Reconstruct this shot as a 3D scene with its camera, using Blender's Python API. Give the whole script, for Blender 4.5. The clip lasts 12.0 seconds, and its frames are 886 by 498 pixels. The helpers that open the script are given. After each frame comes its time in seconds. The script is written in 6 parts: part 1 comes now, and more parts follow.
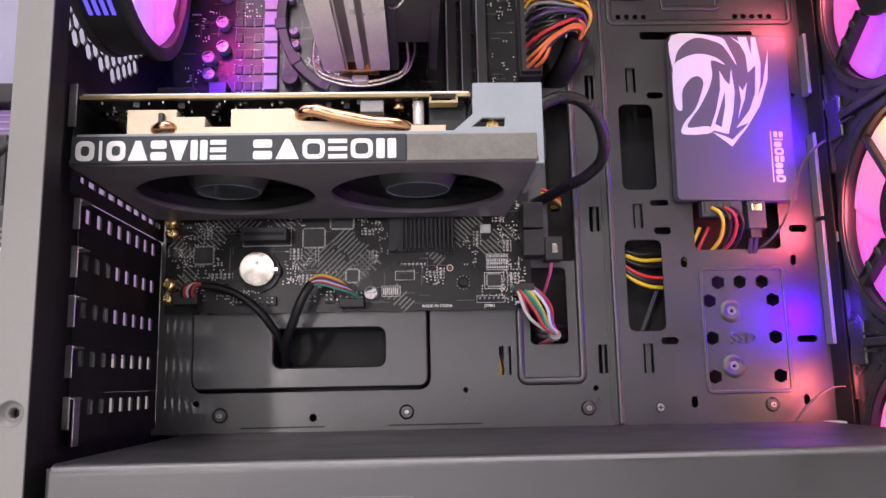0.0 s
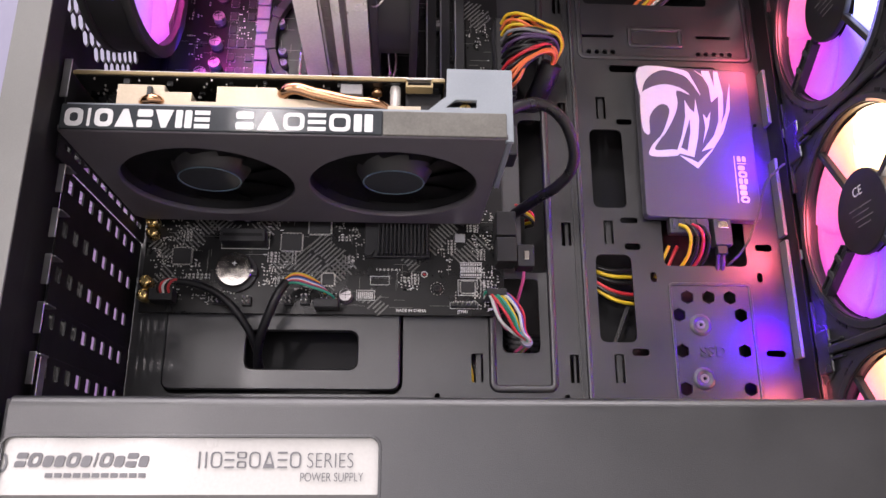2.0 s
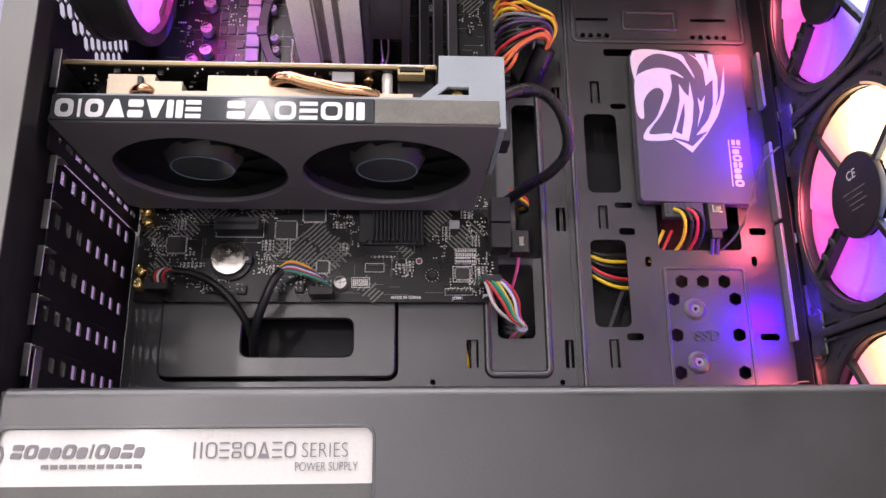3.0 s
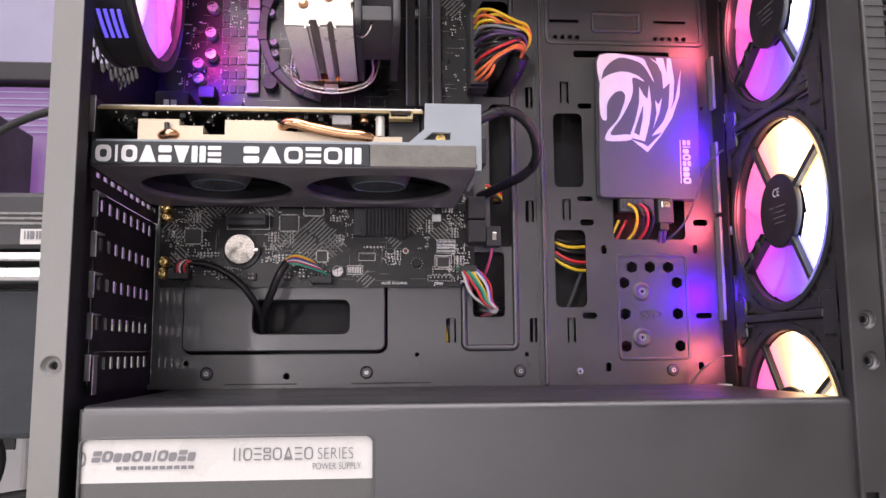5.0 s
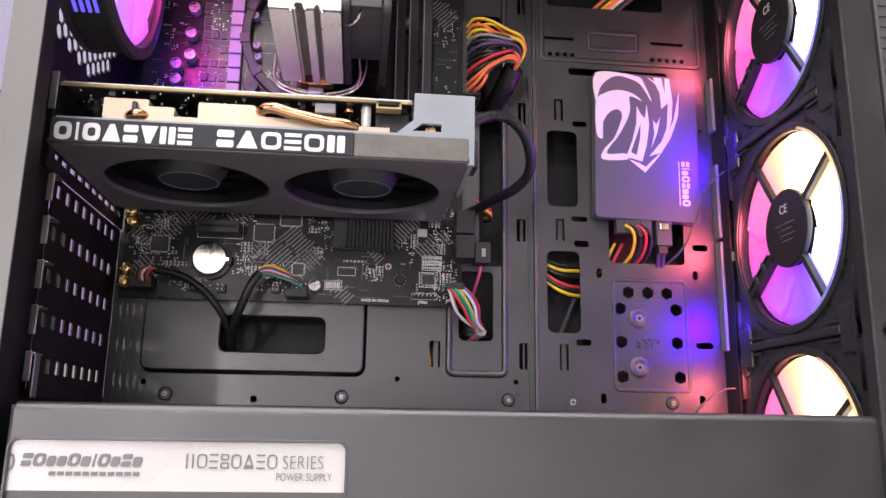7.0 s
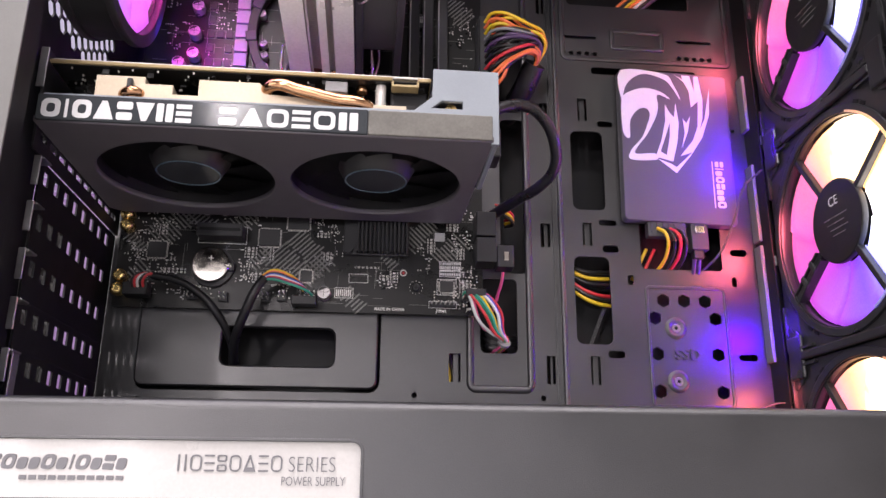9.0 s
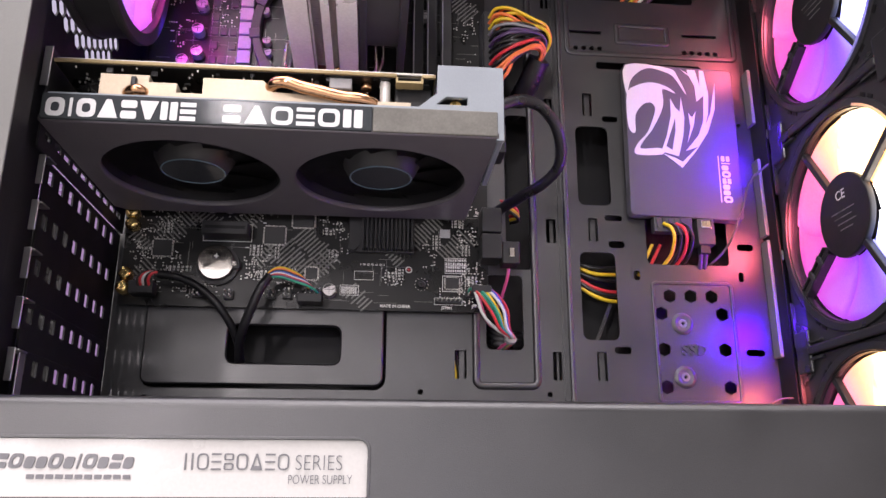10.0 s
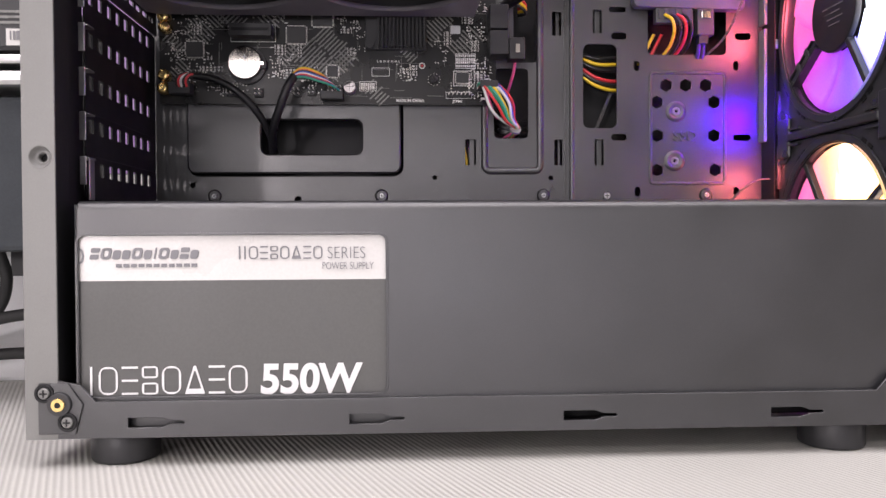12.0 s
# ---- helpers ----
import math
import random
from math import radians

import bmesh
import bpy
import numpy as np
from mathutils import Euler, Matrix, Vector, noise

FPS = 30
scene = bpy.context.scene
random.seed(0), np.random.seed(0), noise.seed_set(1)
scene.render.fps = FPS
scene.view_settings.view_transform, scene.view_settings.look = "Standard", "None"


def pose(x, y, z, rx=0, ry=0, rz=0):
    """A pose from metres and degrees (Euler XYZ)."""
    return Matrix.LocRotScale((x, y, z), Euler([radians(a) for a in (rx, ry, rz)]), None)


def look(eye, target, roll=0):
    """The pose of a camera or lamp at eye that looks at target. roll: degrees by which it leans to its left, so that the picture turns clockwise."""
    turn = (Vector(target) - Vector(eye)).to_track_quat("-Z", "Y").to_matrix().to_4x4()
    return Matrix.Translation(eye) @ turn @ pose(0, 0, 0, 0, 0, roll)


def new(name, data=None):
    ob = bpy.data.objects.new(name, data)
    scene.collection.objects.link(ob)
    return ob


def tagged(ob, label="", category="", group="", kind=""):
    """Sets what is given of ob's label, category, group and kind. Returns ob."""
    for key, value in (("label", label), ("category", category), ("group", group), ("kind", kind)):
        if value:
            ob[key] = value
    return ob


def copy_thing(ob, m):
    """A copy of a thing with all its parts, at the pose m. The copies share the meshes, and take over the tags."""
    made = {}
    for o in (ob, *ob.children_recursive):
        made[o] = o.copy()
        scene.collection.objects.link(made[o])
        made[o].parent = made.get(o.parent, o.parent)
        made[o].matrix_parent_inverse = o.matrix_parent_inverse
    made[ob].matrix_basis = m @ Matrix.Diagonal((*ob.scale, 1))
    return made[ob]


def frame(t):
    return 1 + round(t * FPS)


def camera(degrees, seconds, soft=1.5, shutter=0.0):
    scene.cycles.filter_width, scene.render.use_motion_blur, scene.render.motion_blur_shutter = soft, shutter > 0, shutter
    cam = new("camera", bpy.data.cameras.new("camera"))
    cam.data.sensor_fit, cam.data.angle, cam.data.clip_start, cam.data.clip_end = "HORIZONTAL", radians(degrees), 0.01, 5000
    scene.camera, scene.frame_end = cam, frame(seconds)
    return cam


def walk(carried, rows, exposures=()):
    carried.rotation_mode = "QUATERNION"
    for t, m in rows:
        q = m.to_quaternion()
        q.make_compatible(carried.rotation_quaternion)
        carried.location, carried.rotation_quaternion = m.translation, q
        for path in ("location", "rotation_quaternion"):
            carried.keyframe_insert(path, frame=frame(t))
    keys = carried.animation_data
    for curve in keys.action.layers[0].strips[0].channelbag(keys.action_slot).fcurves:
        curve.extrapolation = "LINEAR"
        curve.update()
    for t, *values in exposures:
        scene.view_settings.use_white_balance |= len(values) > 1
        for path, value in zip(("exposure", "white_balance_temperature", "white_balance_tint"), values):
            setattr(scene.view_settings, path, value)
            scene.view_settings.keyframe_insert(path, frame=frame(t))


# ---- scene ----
cam = camera(58.2, 12.0)
METRES, EYE, TILT, LEAN, TURN = 0.42, 0.136, 0.0, 0.0, -1.9
ROWS = [
    (0.0, 0.0, 0.0, 0.0, 0.19, 9.51, 1.14),
    (0.5, 0.0019, -0.0353, -0.0741, -0.37, 13.43, 1.0),
    (1.0, 0.0147, -0.046, -0.0844, -0.57, 15.26, 0.91),
    (1.5, 0.0308, -0.0193, -0.1109, -0.87, 16.87, 0.41),
    (2.0, 0.0138, 0.0122, -0.1481, -1.09, 17.83, 0.1),
    (2.5, 0.0151, 0.0128, -0.1476, -1.29, 18.18, -0.03),
    (3.0, 0.0191, 0.0101, -0.1423, -1.05, 16.54, 0.61),
    (3.2, 0.0336, -0.0272, -0.1086, -0.92, 14.24, 1.06),
    (4.8, 0.0083, -0.1822, -0.0014, -2.47, 7.45, 0.44),
    (5.0, 0.0107, -0.1866, -0.0066, -2.57, 7.36, 0.41),
    (5.5, 0.0237, -0.1974, -0.0088, -2.83, 7.83, 0.28),
    (6.0, 0.0291, -0.2035, -0.0069, -3.05, 8.79, 0.08),
    (6.5, 0.018, -0.1813, -0.0234, -3.37, 9.95, -0.29),
    (7.0, 0.0077, -0.0915, -0.081, -4.24, 12.79, -0.85),
    (7.2, 0.0031, -0.0569, -0.0997, -4.48, 13.60, -0.96),
    (8.8, -0.0038, 0.0110, -0.1372, -3.83, 16.80, -0.69),
    (9.0, -0.0018, 0.0125, -0.1357, -3.64, 17.14, -0.38),
    (9.5, -0.0028, 0.0125, -0.1337, -3.37, 17.21, -0.27),
    (10.0, -0.0026, 0.0146, -0.1339, -3.22, 16.83, -0.15),
    (10.5, 0.0061, -0.0121, -0.1327, -2.8, 12.59, 0.41),
    (11.0, 0.0237, -0.1378, -0.0915, -1.99, 4.23, 0.75),
    (11.5, 0.0393, -0.167, -0.0838, -1.28, 1.4, 0.73),
    (12.0, 0.0168, -0.1122, -0.0956, -1.05, -1.04, 0.29),
]
walk(cam, [(t, pose(0, -0.292, EYE, TILT, LEAN, TURN) @ pose(METRES * x, METRES * y, METRES * z, 90 + pitch, roll, yaw)) for t, x, y, z, yaw, pitch, roll in ROWS], [(0, 0.0, 6420, 22), (12, 0.0, 6420, 22)])

# ---- world and large lights ----
world = bpy.data.worlds.new("room_air")
scene.world = world
world.use_nodes = True
world.node_tree.nodes["Background"].inputs[0].default_value = (0.9, 0.93, 1.0, 1)
world.node_tree.nodes["Background"].inputs[1].default_value = 0.10


def area(name, m, sx, sy, watts, colour=(1, 1, 1)):
    d = bpy.data.lights.new(name, "AREA")
    d.shape, d.size, d.size_y, d.energy, d.color = "RECTANGLE", sx, sy, watts, colour
    ob = new(name, d)
    ob.matrix_world = m
    return ob


# hanging lamp and added fills, in front of and beside the open case
area("ceiling_lamp", look((-0.395, -1.75, 1.16), (0.0, 0.08, 0.2)), 0.14, 0.22, 15, (1.0, 0.97, 0.92))
# soft fill added well below the ceiling, for the sheen on the board
area("ceiling_lamp", look((-0.55, -2.40, 0.80), (0.0, 0.08, 0.2)), 0.95, 0.45, 7.5, (1.0, 0.97, 0.92))
# weak fill added from the side; the room has no window
area("window_light", look((-1.35, -0.90, 0.22), (-0.1, 0.1, 0.16)), 0.8, 0.5, 3, (1.0, 0.98, 0.95))
# a low lamp in front and to the side, whose beam falls through the slot covers onto the tray
area("room_lamp", look((-0.78, -1.90, 0.21), (-0.08, 0.12, 0.17)), 0.07, 0.11, 9, (1.0, 0.97, 0.93))
# broad low fill added for the sheen on shroud and tray
area("window_light", look((0.10, -2.3, -0.04), (0.0, 0.08, 0.12)), 1.0, 0.60, 6.5, (0.94, 0.97, 1.0))
# wide panel that stands in for the lit white ceiling
area("ceiling_lamp", look((-0.1, -0.5, 1.85), (0.0, -0.1, 0.0)), 2.4, 1.8, 84, (1.0, 0.98, 0.96))


# the diodes in the rims of the front fans and of the rear fan
for y, z, colour, watts in ((0.125, 0.352, (1.0, 0.14, 0.20), 0.20), (0.128, 0.282, (0.09, 0.0, 1.0), 0.58), (0.125, 0.224, (1.0, 0.14, 0.18), 0.22),
                            (0.128, 0.170, (0.09, 0.0, 1.0), 0.58), (0.134, 0.128, (1.0, 0.17, 0.17), 0.17)):
    ring_lamp = area("fan_diode", look((0.2335, y - 0.006, z), (0.2075, y + 0.019, z)), 0.022, 0.022, watts * 0.28, colour)
    ring_lamp.data.shape = "DISK"
for place, colour, watts in (((-0.1165, 0.075, 0.352), (1.0, 0.06, 0.50), 0.085), ((-0.1165, 0.100, 0.318), (0.10, 0.03, 1.0), 0.075)):
    ring_lamp = area("fan_diode", look(place, (-0.085, 0.150, place[2] - 0.01)), 0.02, 0.02, watts, colour)
    ring_lamp.data.shape = "DISK"


# ---- materials ----
def material(name, base, rough=0.5, metal=0.0, vary=0.15, grain=900.0, patch=25.0, bump=0.0, spread=0.1, coat=0.0, spec=0.5):
    """A surface with fine grain and broad wear in colour and gloss."""
    m = bpy.data.materials.new(name)
    m.use_nodes = True
    t = m.node_tree
    n, l = t.nodes, t.links
    b = n["Principled BSDF"]
    tc = n.new("ShaderNodeTexCoord")
    fine, broad = n.new("ShaderNodeTexNoise"), n.new("ShaderNodeTexNoise")
    fine.inputs["Scale"].default_value, broad.inputs["Scale"].default_value = grain, patch
    fine.inputs["Detail"].default_value, broad.inputs["Detail"].default_value = 3, 5
    for k in (fine, broad):
        l.new(tc.outputs["Object"], k.inputs["Vector"])
    add = n.new("ShaderNodeMath")
    add.operation = "ADD"
    l.new(fine.outputs[0], add.inputs[0])
    l.new(broad.outputs[0], add.inputs[1])
    tone = n.new("ShaderNodeMapRange")
    tone.inputs["From Min"].default_value, tone.inputs["From Max"].default_value = 0.6, 1.4
    tone.inputs["To Min"].default_value, tone.inputs["To Max"].default_value = 1 - vary, 1 + vary
    l.new(add.outputs[0], tone.inputs["Value"])
    mul = n.new("ShaderNodeMix")
    mul.data_type, mul.blend_type = "RGBA", "MULTIPLY"
    mul.inputs["Factor"].default_value = 1.0
    mul.inputs[6].default_value = (*base, 1)
    l.new(tone.outputs[0], mul.inputs[7])
    l.new(mul.outputs[2], b.inputs["Base Color"])
    gloss = n.new("ShaderNodeMapRange")
    gloss.inputs["From Min"].default_value, gloss.inputs["From Max"].default_value = 0.3, 0.7
    gloss.inputs["To Min"].default_value, gloss.inputs["To Max"].default_value = max(rough - spread, 0.02), min(rough + spread, 1)
    l.new(broad.outputs[0], gloss.inputs["Value"])
    l.new(gloss.outputs[0], b.inputs["Roughness"])
    b.inputs["Metallic"].default_value = metal
    b.inputs["Coat Weight"].default_value = coat
    b.inputs["Specular IOR Level"].default_value = spec
    if bump:
        bp = n.new("ShaderNodeBump")
        bp.inputs["Strength"].default_value, bp.inputs["Distance"].default_value = bump, 0.0004
        l.new(fine.outputs[0], bp.inputs["Height"])
        l.new(bp.outputs[0], b.inputs["Normal"])
    return m


def glowing(name, colour, strength, base=(0.1, 0.1, 0.1)):
    m = material(name, base, 0.4)
    b = m.node_tree.nodes["Principled BSDF"]
    b.inputs["Emission Color"].default_value = (*colour, 1)
    b.inputs["Emission Strength"].default_value = strength
    return m


def fan_glow(name, stops, powers):
    """Milky blades lit by a ring of coloured diodes: colour and power by the angle about the fan's axis."""
    m = material(name, (0.5, 0.5, 0.5), 0.35)
    t = m.node_tree
    n, l = t.nodes, t.links
    tc, sep, at = n.new("ShaderNodeTexCoord"), n.new("ShaderNodeSeparateXYZ"), n.new("ShaderNodeMath")
    at.operation = "ARCTAN2"
    l.new(tc.outputs["Object"], sep.inputs[0])
    l.new(sep.outputs["Z"], at.inputs[0])
    l.new(sep.outputs["Y"], at.inputs[1])
    rng = n.new("ShaderNodeMapRange")
    rng.inputs["From Min"].default_value, rng.inputs["From Max"].default_value = -math.pi, math.pi
    l.new(at.outputs[0], rng.inputs["Value"])
    out = []
    for values in (stops, [(p, (v, v, v)) for p, v in powers]):
        ramp = n.new("ShaderNodeValToRGB")
        first, last = ramp.color_ramp.elements[0], ramp.color_ramp.elements[1]
        first.position, first.color, last.position, last.color = 0.0, (*values[0][1], 1), 1.0, (*values[-1][1], 1)
        for p, c in values[1:-1]:
            ramp.color_ramp.elements.new((p + 180) / 360).color = (*c, 1)
        l.new(rng.outputs[0], ramp.inputs[0])
        out.append(ramp)
    b = n["Principled BSDF"]
    l.new(out[0].outputs[0], b.inputs["Emission Color"])
    gain = n.new("ShaderNodeMath")
    gain.operation = "MULTIPLY"
    gain.inputs[1].default_value = 8.0
    l.new(out[1].outputs[0], gain.inputs[0])
    l.new(gain.outputs[0], b.inputs["Emission Strength"])
    return m


STEEL = material("black_powder_coat", (0.017, 0.017, 0.019), 0.36, 0.0, 0.45, 2400, 30, 0.2, 0.06, 0.0, 0.95)
# grey steel; on the left post it puts the light into the colour
STEEL_GREY = material("grey_steel_and_lit_post", (0.17, 0.17, 0.162), 0.42, 0.0, 0.12, 2200, 22, 0.08, 0.06)
# black inner coat; also paints the shade in holes, grooves, gaps and recesses
INNER = material("dark_coat_and_inner_shade", (0.010, 0.010, 0.011), 0.5, 0.0, 0.2, 1500, 30, 0.15, 0.1, 0.0, 0.25)
PLASTIC = material("black_plastic", (0.018, 0.018, 0.02), 0.45, 0.0, 0.2, 1500, 40, 0.1)
PLASTIC_SOFT = material("dark_grey_plastic", (0.045, 0.045, 0.048), 0.5, 0.0, 0.15, 1500, 40, 0.1)
BEZEL = material("grey_bezel_plastic", (0.060, 0.060, 0.060), 0.5, 0.0, 0.12, 1200, 30, 0.15)
CAP_GREY = material("slate_grey_plastic", (0.25, 0.28, 0.31), 0.45, 0.0, 0.06, 1500, 40, 0.08)
STRIP = material("glossy_smoked_strip", (0.05, 0.055, 0.06), 0.10, 0.0, 0.1, 900, 60, 0.0, 0.03, 0.0, 0.07)
RUBBER = material("black_rubber", (0.02, 0.02, 0.02), 0.7, 0.0, 0.2, 800, 60, 0.2)
SLEEVE = material("woven_black_sleeve", (0.012, 0.012, 0.014), 0.34, 0.0, 0.4, 2500, 80, 0.35)
ALU = material("brushed_aluminium", (0.50, 0.48, 0.44), 0.38, 0.55, 0.1, 700, 40, 0.05)
FINS = material("bare_fin_aluminium", (0.46, 0.39, 0.29), 0.45, 0.5, 0.08, 700, 40, 0.05)
CHROME = material("bright_nickel", (0.75, 0.72, 0.68), 0.09, 1.0, 0.06, 600, 60, 0.0, 0.05)
CHROME_DULL = material("folded_aluminium", (0.80, 0.79, 0.77), 0.34, 0.45, 0.12, 700, 40, 0.1)
ZINC = material("zinc_plate", (0.55, 0.55, 0.56), 0.35, 1.0, 0.1, 700, 50, 0.05)
BATTERY = material("worn_battery_steel", (0.38, 0.36, 0.33), 0.10, 1.0, 0.25, 300, 160, 0.0, 0.12)
CAN = material("capacitor_top", (0.42, 0.40, 0.40), 0.32, 0.6, 0.15, 600, 200)
COPPER = material("copper", (0.80, 0.45, 0.25), 0.18, 1.0, 0.1, 500, 90, 0.0, 0.06)
BRASS = material("brass", (0.85, 0.62, 0.25), 0.25, 1.0, 0.1, 500, 90, 0.0, 0.06)
PCB = material("black_circuit_board", (0.009, 0.009, 0.009), 0.32, 0.0, 0.3, 1400, 60, 0.1, 0.1, 0.0, 0.36)
PCB_EDGE = material("bare_board_edge", (0.42, 0.32, 0.16), 0.6, 0.0, 0.2, 1800, 80, 0.2)
TRACE = material("raised_board_trace", (0.19, 0.19, 0.18), 0.3, 0.0, 0.25, 1200, 60)
SILK = material("white_silkscreen", (0.86, 0.86, 0.84), 0.6, 0.0, 0.1, 1200, 60)
FAN_BLACK = material("charcoal_fan_plastic", (0.026, 0.026, 0.029), 0.36, 0.0, 0.15, 1500, 40, 0.1)
CLEAR_END = material("smoked_clear_end", (0.17, 0.165, 0.15), 0.16, 0.0, 0.15, 900, 90, 0.0, 0.06, 0.0, 0.2)
SHROUD = material("satin_dark_shroud_plastic", (0.135, 0.125, 0.138), 0.40, 0.0, 0.12, 1500, 40, 0.1)
RING_BLUE = material("blue_grey_rim", (0.16, 0.24, 0.30), 0.3)
CHIP = material("chip_resin", (0.022, 0.022, 0.023), 0.45, 0.0, 0.2, 1500, 80, 0.1)
CHOKE = material("grey_choke_casing", (0.30, 0.30, 0.31), 0.5, 0.0, 0.1, 1200, 90, 0.1)
SOLDER = material("tinned_solder", (0.70, 0.68, 0.64), 0.38, 0.35, 0.2, 900, 90)
WHITE = material("white_print", (0.66, 0.66, 0.66), 0.45, 0.0, 0.05, 900, 60)
LABEL_WHITE = material("white_label_paper", (0.54, 0.53, 0.51), 0.32, 0.0, 0.06, 900, 30)
LABEL_GREY = material("dark_grey_label", (0.075, 0.075, 0.072), 0.45, 0.0, 0.1, 900, 30)
INK = material("grey_label_ink", (0.16, 0.16, 0.17), 0.5, 0.0, 0.05)
SSD_SKIN = material("dark_satin_drive_shell", (0.085, 0.082, 0.10), 0.38, 0.0, 0.08, 1800, 40, 0.1)
WHITE_PLASTIC = material("white_plastic", (0.75, 0.75, 0.75), 0.4, 0.0, 0.05)
ROOM_FLOOR = material("brown_wooden_floor", (0.16, 0.11, 0.07), 0.5, 0.0, 0.3, 40, 3)
ROOM = material("white_room_paint", (0.62, 0.61, 0.59), 0.8, 0.0, 0.04, 60, 1.5)
WIRE = {c: material(c + "_wire_skin", v, 0.35, 0.0, 0.08, 900, 90) for c, v in dict(
    red=(0.62, 0.04, 0.05), orange=(0.85, 0.20, 0.06), yellow=(0.80, 0.55, 0.03), black=(0.015, 0.015, 0.015), blue=(0.05, 0.10, 0.45),
    green=(0.03, 0.35, 0.22), white=(0.72, 0.72, 0.72), purple=(0.09, 0.05, 0.13), grey=(0.25, 0.25, 0.26), dull=(0.05, 0.05, 0.05), pink=(0.75, 0.12, 0.30)).items()}


# ---- builders ----
ROOT = {}


def thing(name, base, label, category, group=""):
    ob = new(name)
    ob.empty_display_size = 0.01
    ob.location = base
    ROOT[ob] = Vector(base)
    return tagged(ob, label, category, group)


def part(name, data, mat, parent=None, label=""):
    """One mesh object from a bmesh or mesh in world places, under a thing or a part."""
    if isinstance(data, bmesh.types.BMesh):
        me = bpy.data.meshes.new(name)
        data.to_mesh(me)
        data.free()
    else:
        me = data
    me.materials.clear()
    me.materials.append(mat)
    ob = new(name, me)
    if parent is not None:
        me.transform(Matrix.Translation(-ROOT[parent]))
        ob.parent = parent
        ROOT[ob] = ROOT[parent]
    if label:
        ob["label"] = label
    return ob


def box(x0, x1, y0, y1, z0, z1, bevel=0.0, bm=None, seg=2):
    bm = bm or bmesh.new()
    r = bmesh.ops.create_cube(bm, size=1, matrix=Matrix.Translation(((x0 + x1) / 2, (y0 + y1) / 2, (z0 + z1) / 2)) @ Matrix.Diagonal((abs(x1 - x0), abs(y1 - y0), abs(z1 - z0), 1)))
    if bevel:
        es = list({e for v in r["verts"] for e in v.link_edges})
        bmesh.ops.bevel(bm, geom=es, offset=bevel, segments=seg, affect="EDGES", profile=0.5)
    return bm


def disc(m, r, h, n=24, bm=None, r2=None, bevel=0.0):
    """A cylinder or cone along m's z axis, from 0 to h."""
    bm = bm or bmesh.new()
    res = bmesh.ops.create_cone(bm, cap_ends=True, segments=n, radius1=r, radius2=r if r2 is None else r2, depth=h, matrix=m @ Matrix.Translation((0, 0, h / 2)))
    if bevel:
        es = [e for e in {e for v in res["verts"] for e in v.link_edges} if any(len(f.verts) > 4 for f in e.link_faces)]
        bmesh.ops.bevel(bm, geom=es, offset=bevel, segments=2, affect="EDGES", profile=0.5)
    return bm


FRONT = lambda x, y, z: pose(x, y, z, 90)            # u to the right, v up, outward to the camera's side
SIDE = lambda x, y, z: pose(x, y, z, 90, 0, 90)      # u inward, v up, outward to +x
BACKSIDE = lambda x, y, z: pose(x, y, z, 90, 0, -90)  # u outward, v up, outward to -x


def from_curve(cu, m, name):
    ob = bpy.data.objects.new(name, cu)
    scene.collection.objects.link(ob)
    bpy.context.view_layer.update()
    me = bpy.data.meshes.new_from_object(ob.evaluated_get(bpy.context.evaluated_depsgraph_get()))
    bpy.data.objects.remove(ob)
    me.transform(m)
    return me


def rect(u0, v0, u1, v1, r=0.0, n=4):
    """A rectangle's outline, with round corners."""
    u0, u1, v0, v1 = min(u0, u1), max(u0, u1), min(v0, v1), max(v0, v1)
    if r <= 0:
        return [(u0, v0), (u1, v0), (u1, v1), (u0, v1)]
    r = min(r, (u1 - u0) / 2 - 1e-6, (v1 - v0) / 2 - 1e-6)
    pts = []
    for cu, cv, a in ((u1 - r, v0 + r, -90), (u1 - r, v1 - r, 0), (u0 + r, v1 - r, 90), (u0 + r, v0 + r, 180)):
        pts += [(cu + r * math.cos(radians(a + 90 * i / n)), cv + r * math.sin(radians(a + 90 * i / n))) for i in range(n + 1)]
    return pts


def ring(u, v, r, n=24, turn=0.0):
    return [(u + r * math.cos(2 * math.pi * i / n + turn), v + r * math.sin(2 * math.pi * i / n + turn)) for i in range(n)]


def plate(outlines, thick, m, bevel=0.0, steps=1):
    """A sheet with real holes: the first outline is the rim, the others are cut out; its outer face lies on m's plane."""
    cu = bpy.data.curves.new("sheet", "CURVE")
    cu.dimensions, cu.fill_mode, cu.extrude, cu.bevel_depth, cu.bevel_resolution = "2D", "BOTH", thick / 2 - bevel, bevel, steps
    for pts in outlines:
        sp = cu.splines.new("POLY")
        sp.points.add(len(pts) - 1)
        for p, (u, v) in zip(sp.points, pts):
            p.co = (u, v, 0, 1)
        sp.use_cyclic_u = True
    return from_curve(cu, m @ Matrix.Translation((0, 0, -thick / 2)), "sheet")


def tube(points, r, res=3, cyclic=False, taper=None):
    """A round cable or pipe through points."""
    cu = bpy.data.curves.new("tube", "CURVE")
    cu.dimensions, cu.bevel_depth, cu.bevel_resolution, cu.resolution_u, cu.use_fill_caps = "3D", r, res, 8, True
    sp = cu.splines.new("BEZIER")
    sp.bezier_points.add(len(points) - 1)
    for p, co in zip(sp.bezier_points, points):
        p.co, p.handle_left_type, p.handle_right_type = co, "AUTO", "AUTO"
    sp.use_cyclic_u = cyclic
    me = from_curve(cu, Matrix.Identity(4), "tube")
    for f in me.polygons:
        f.use_smooth = True
    return me


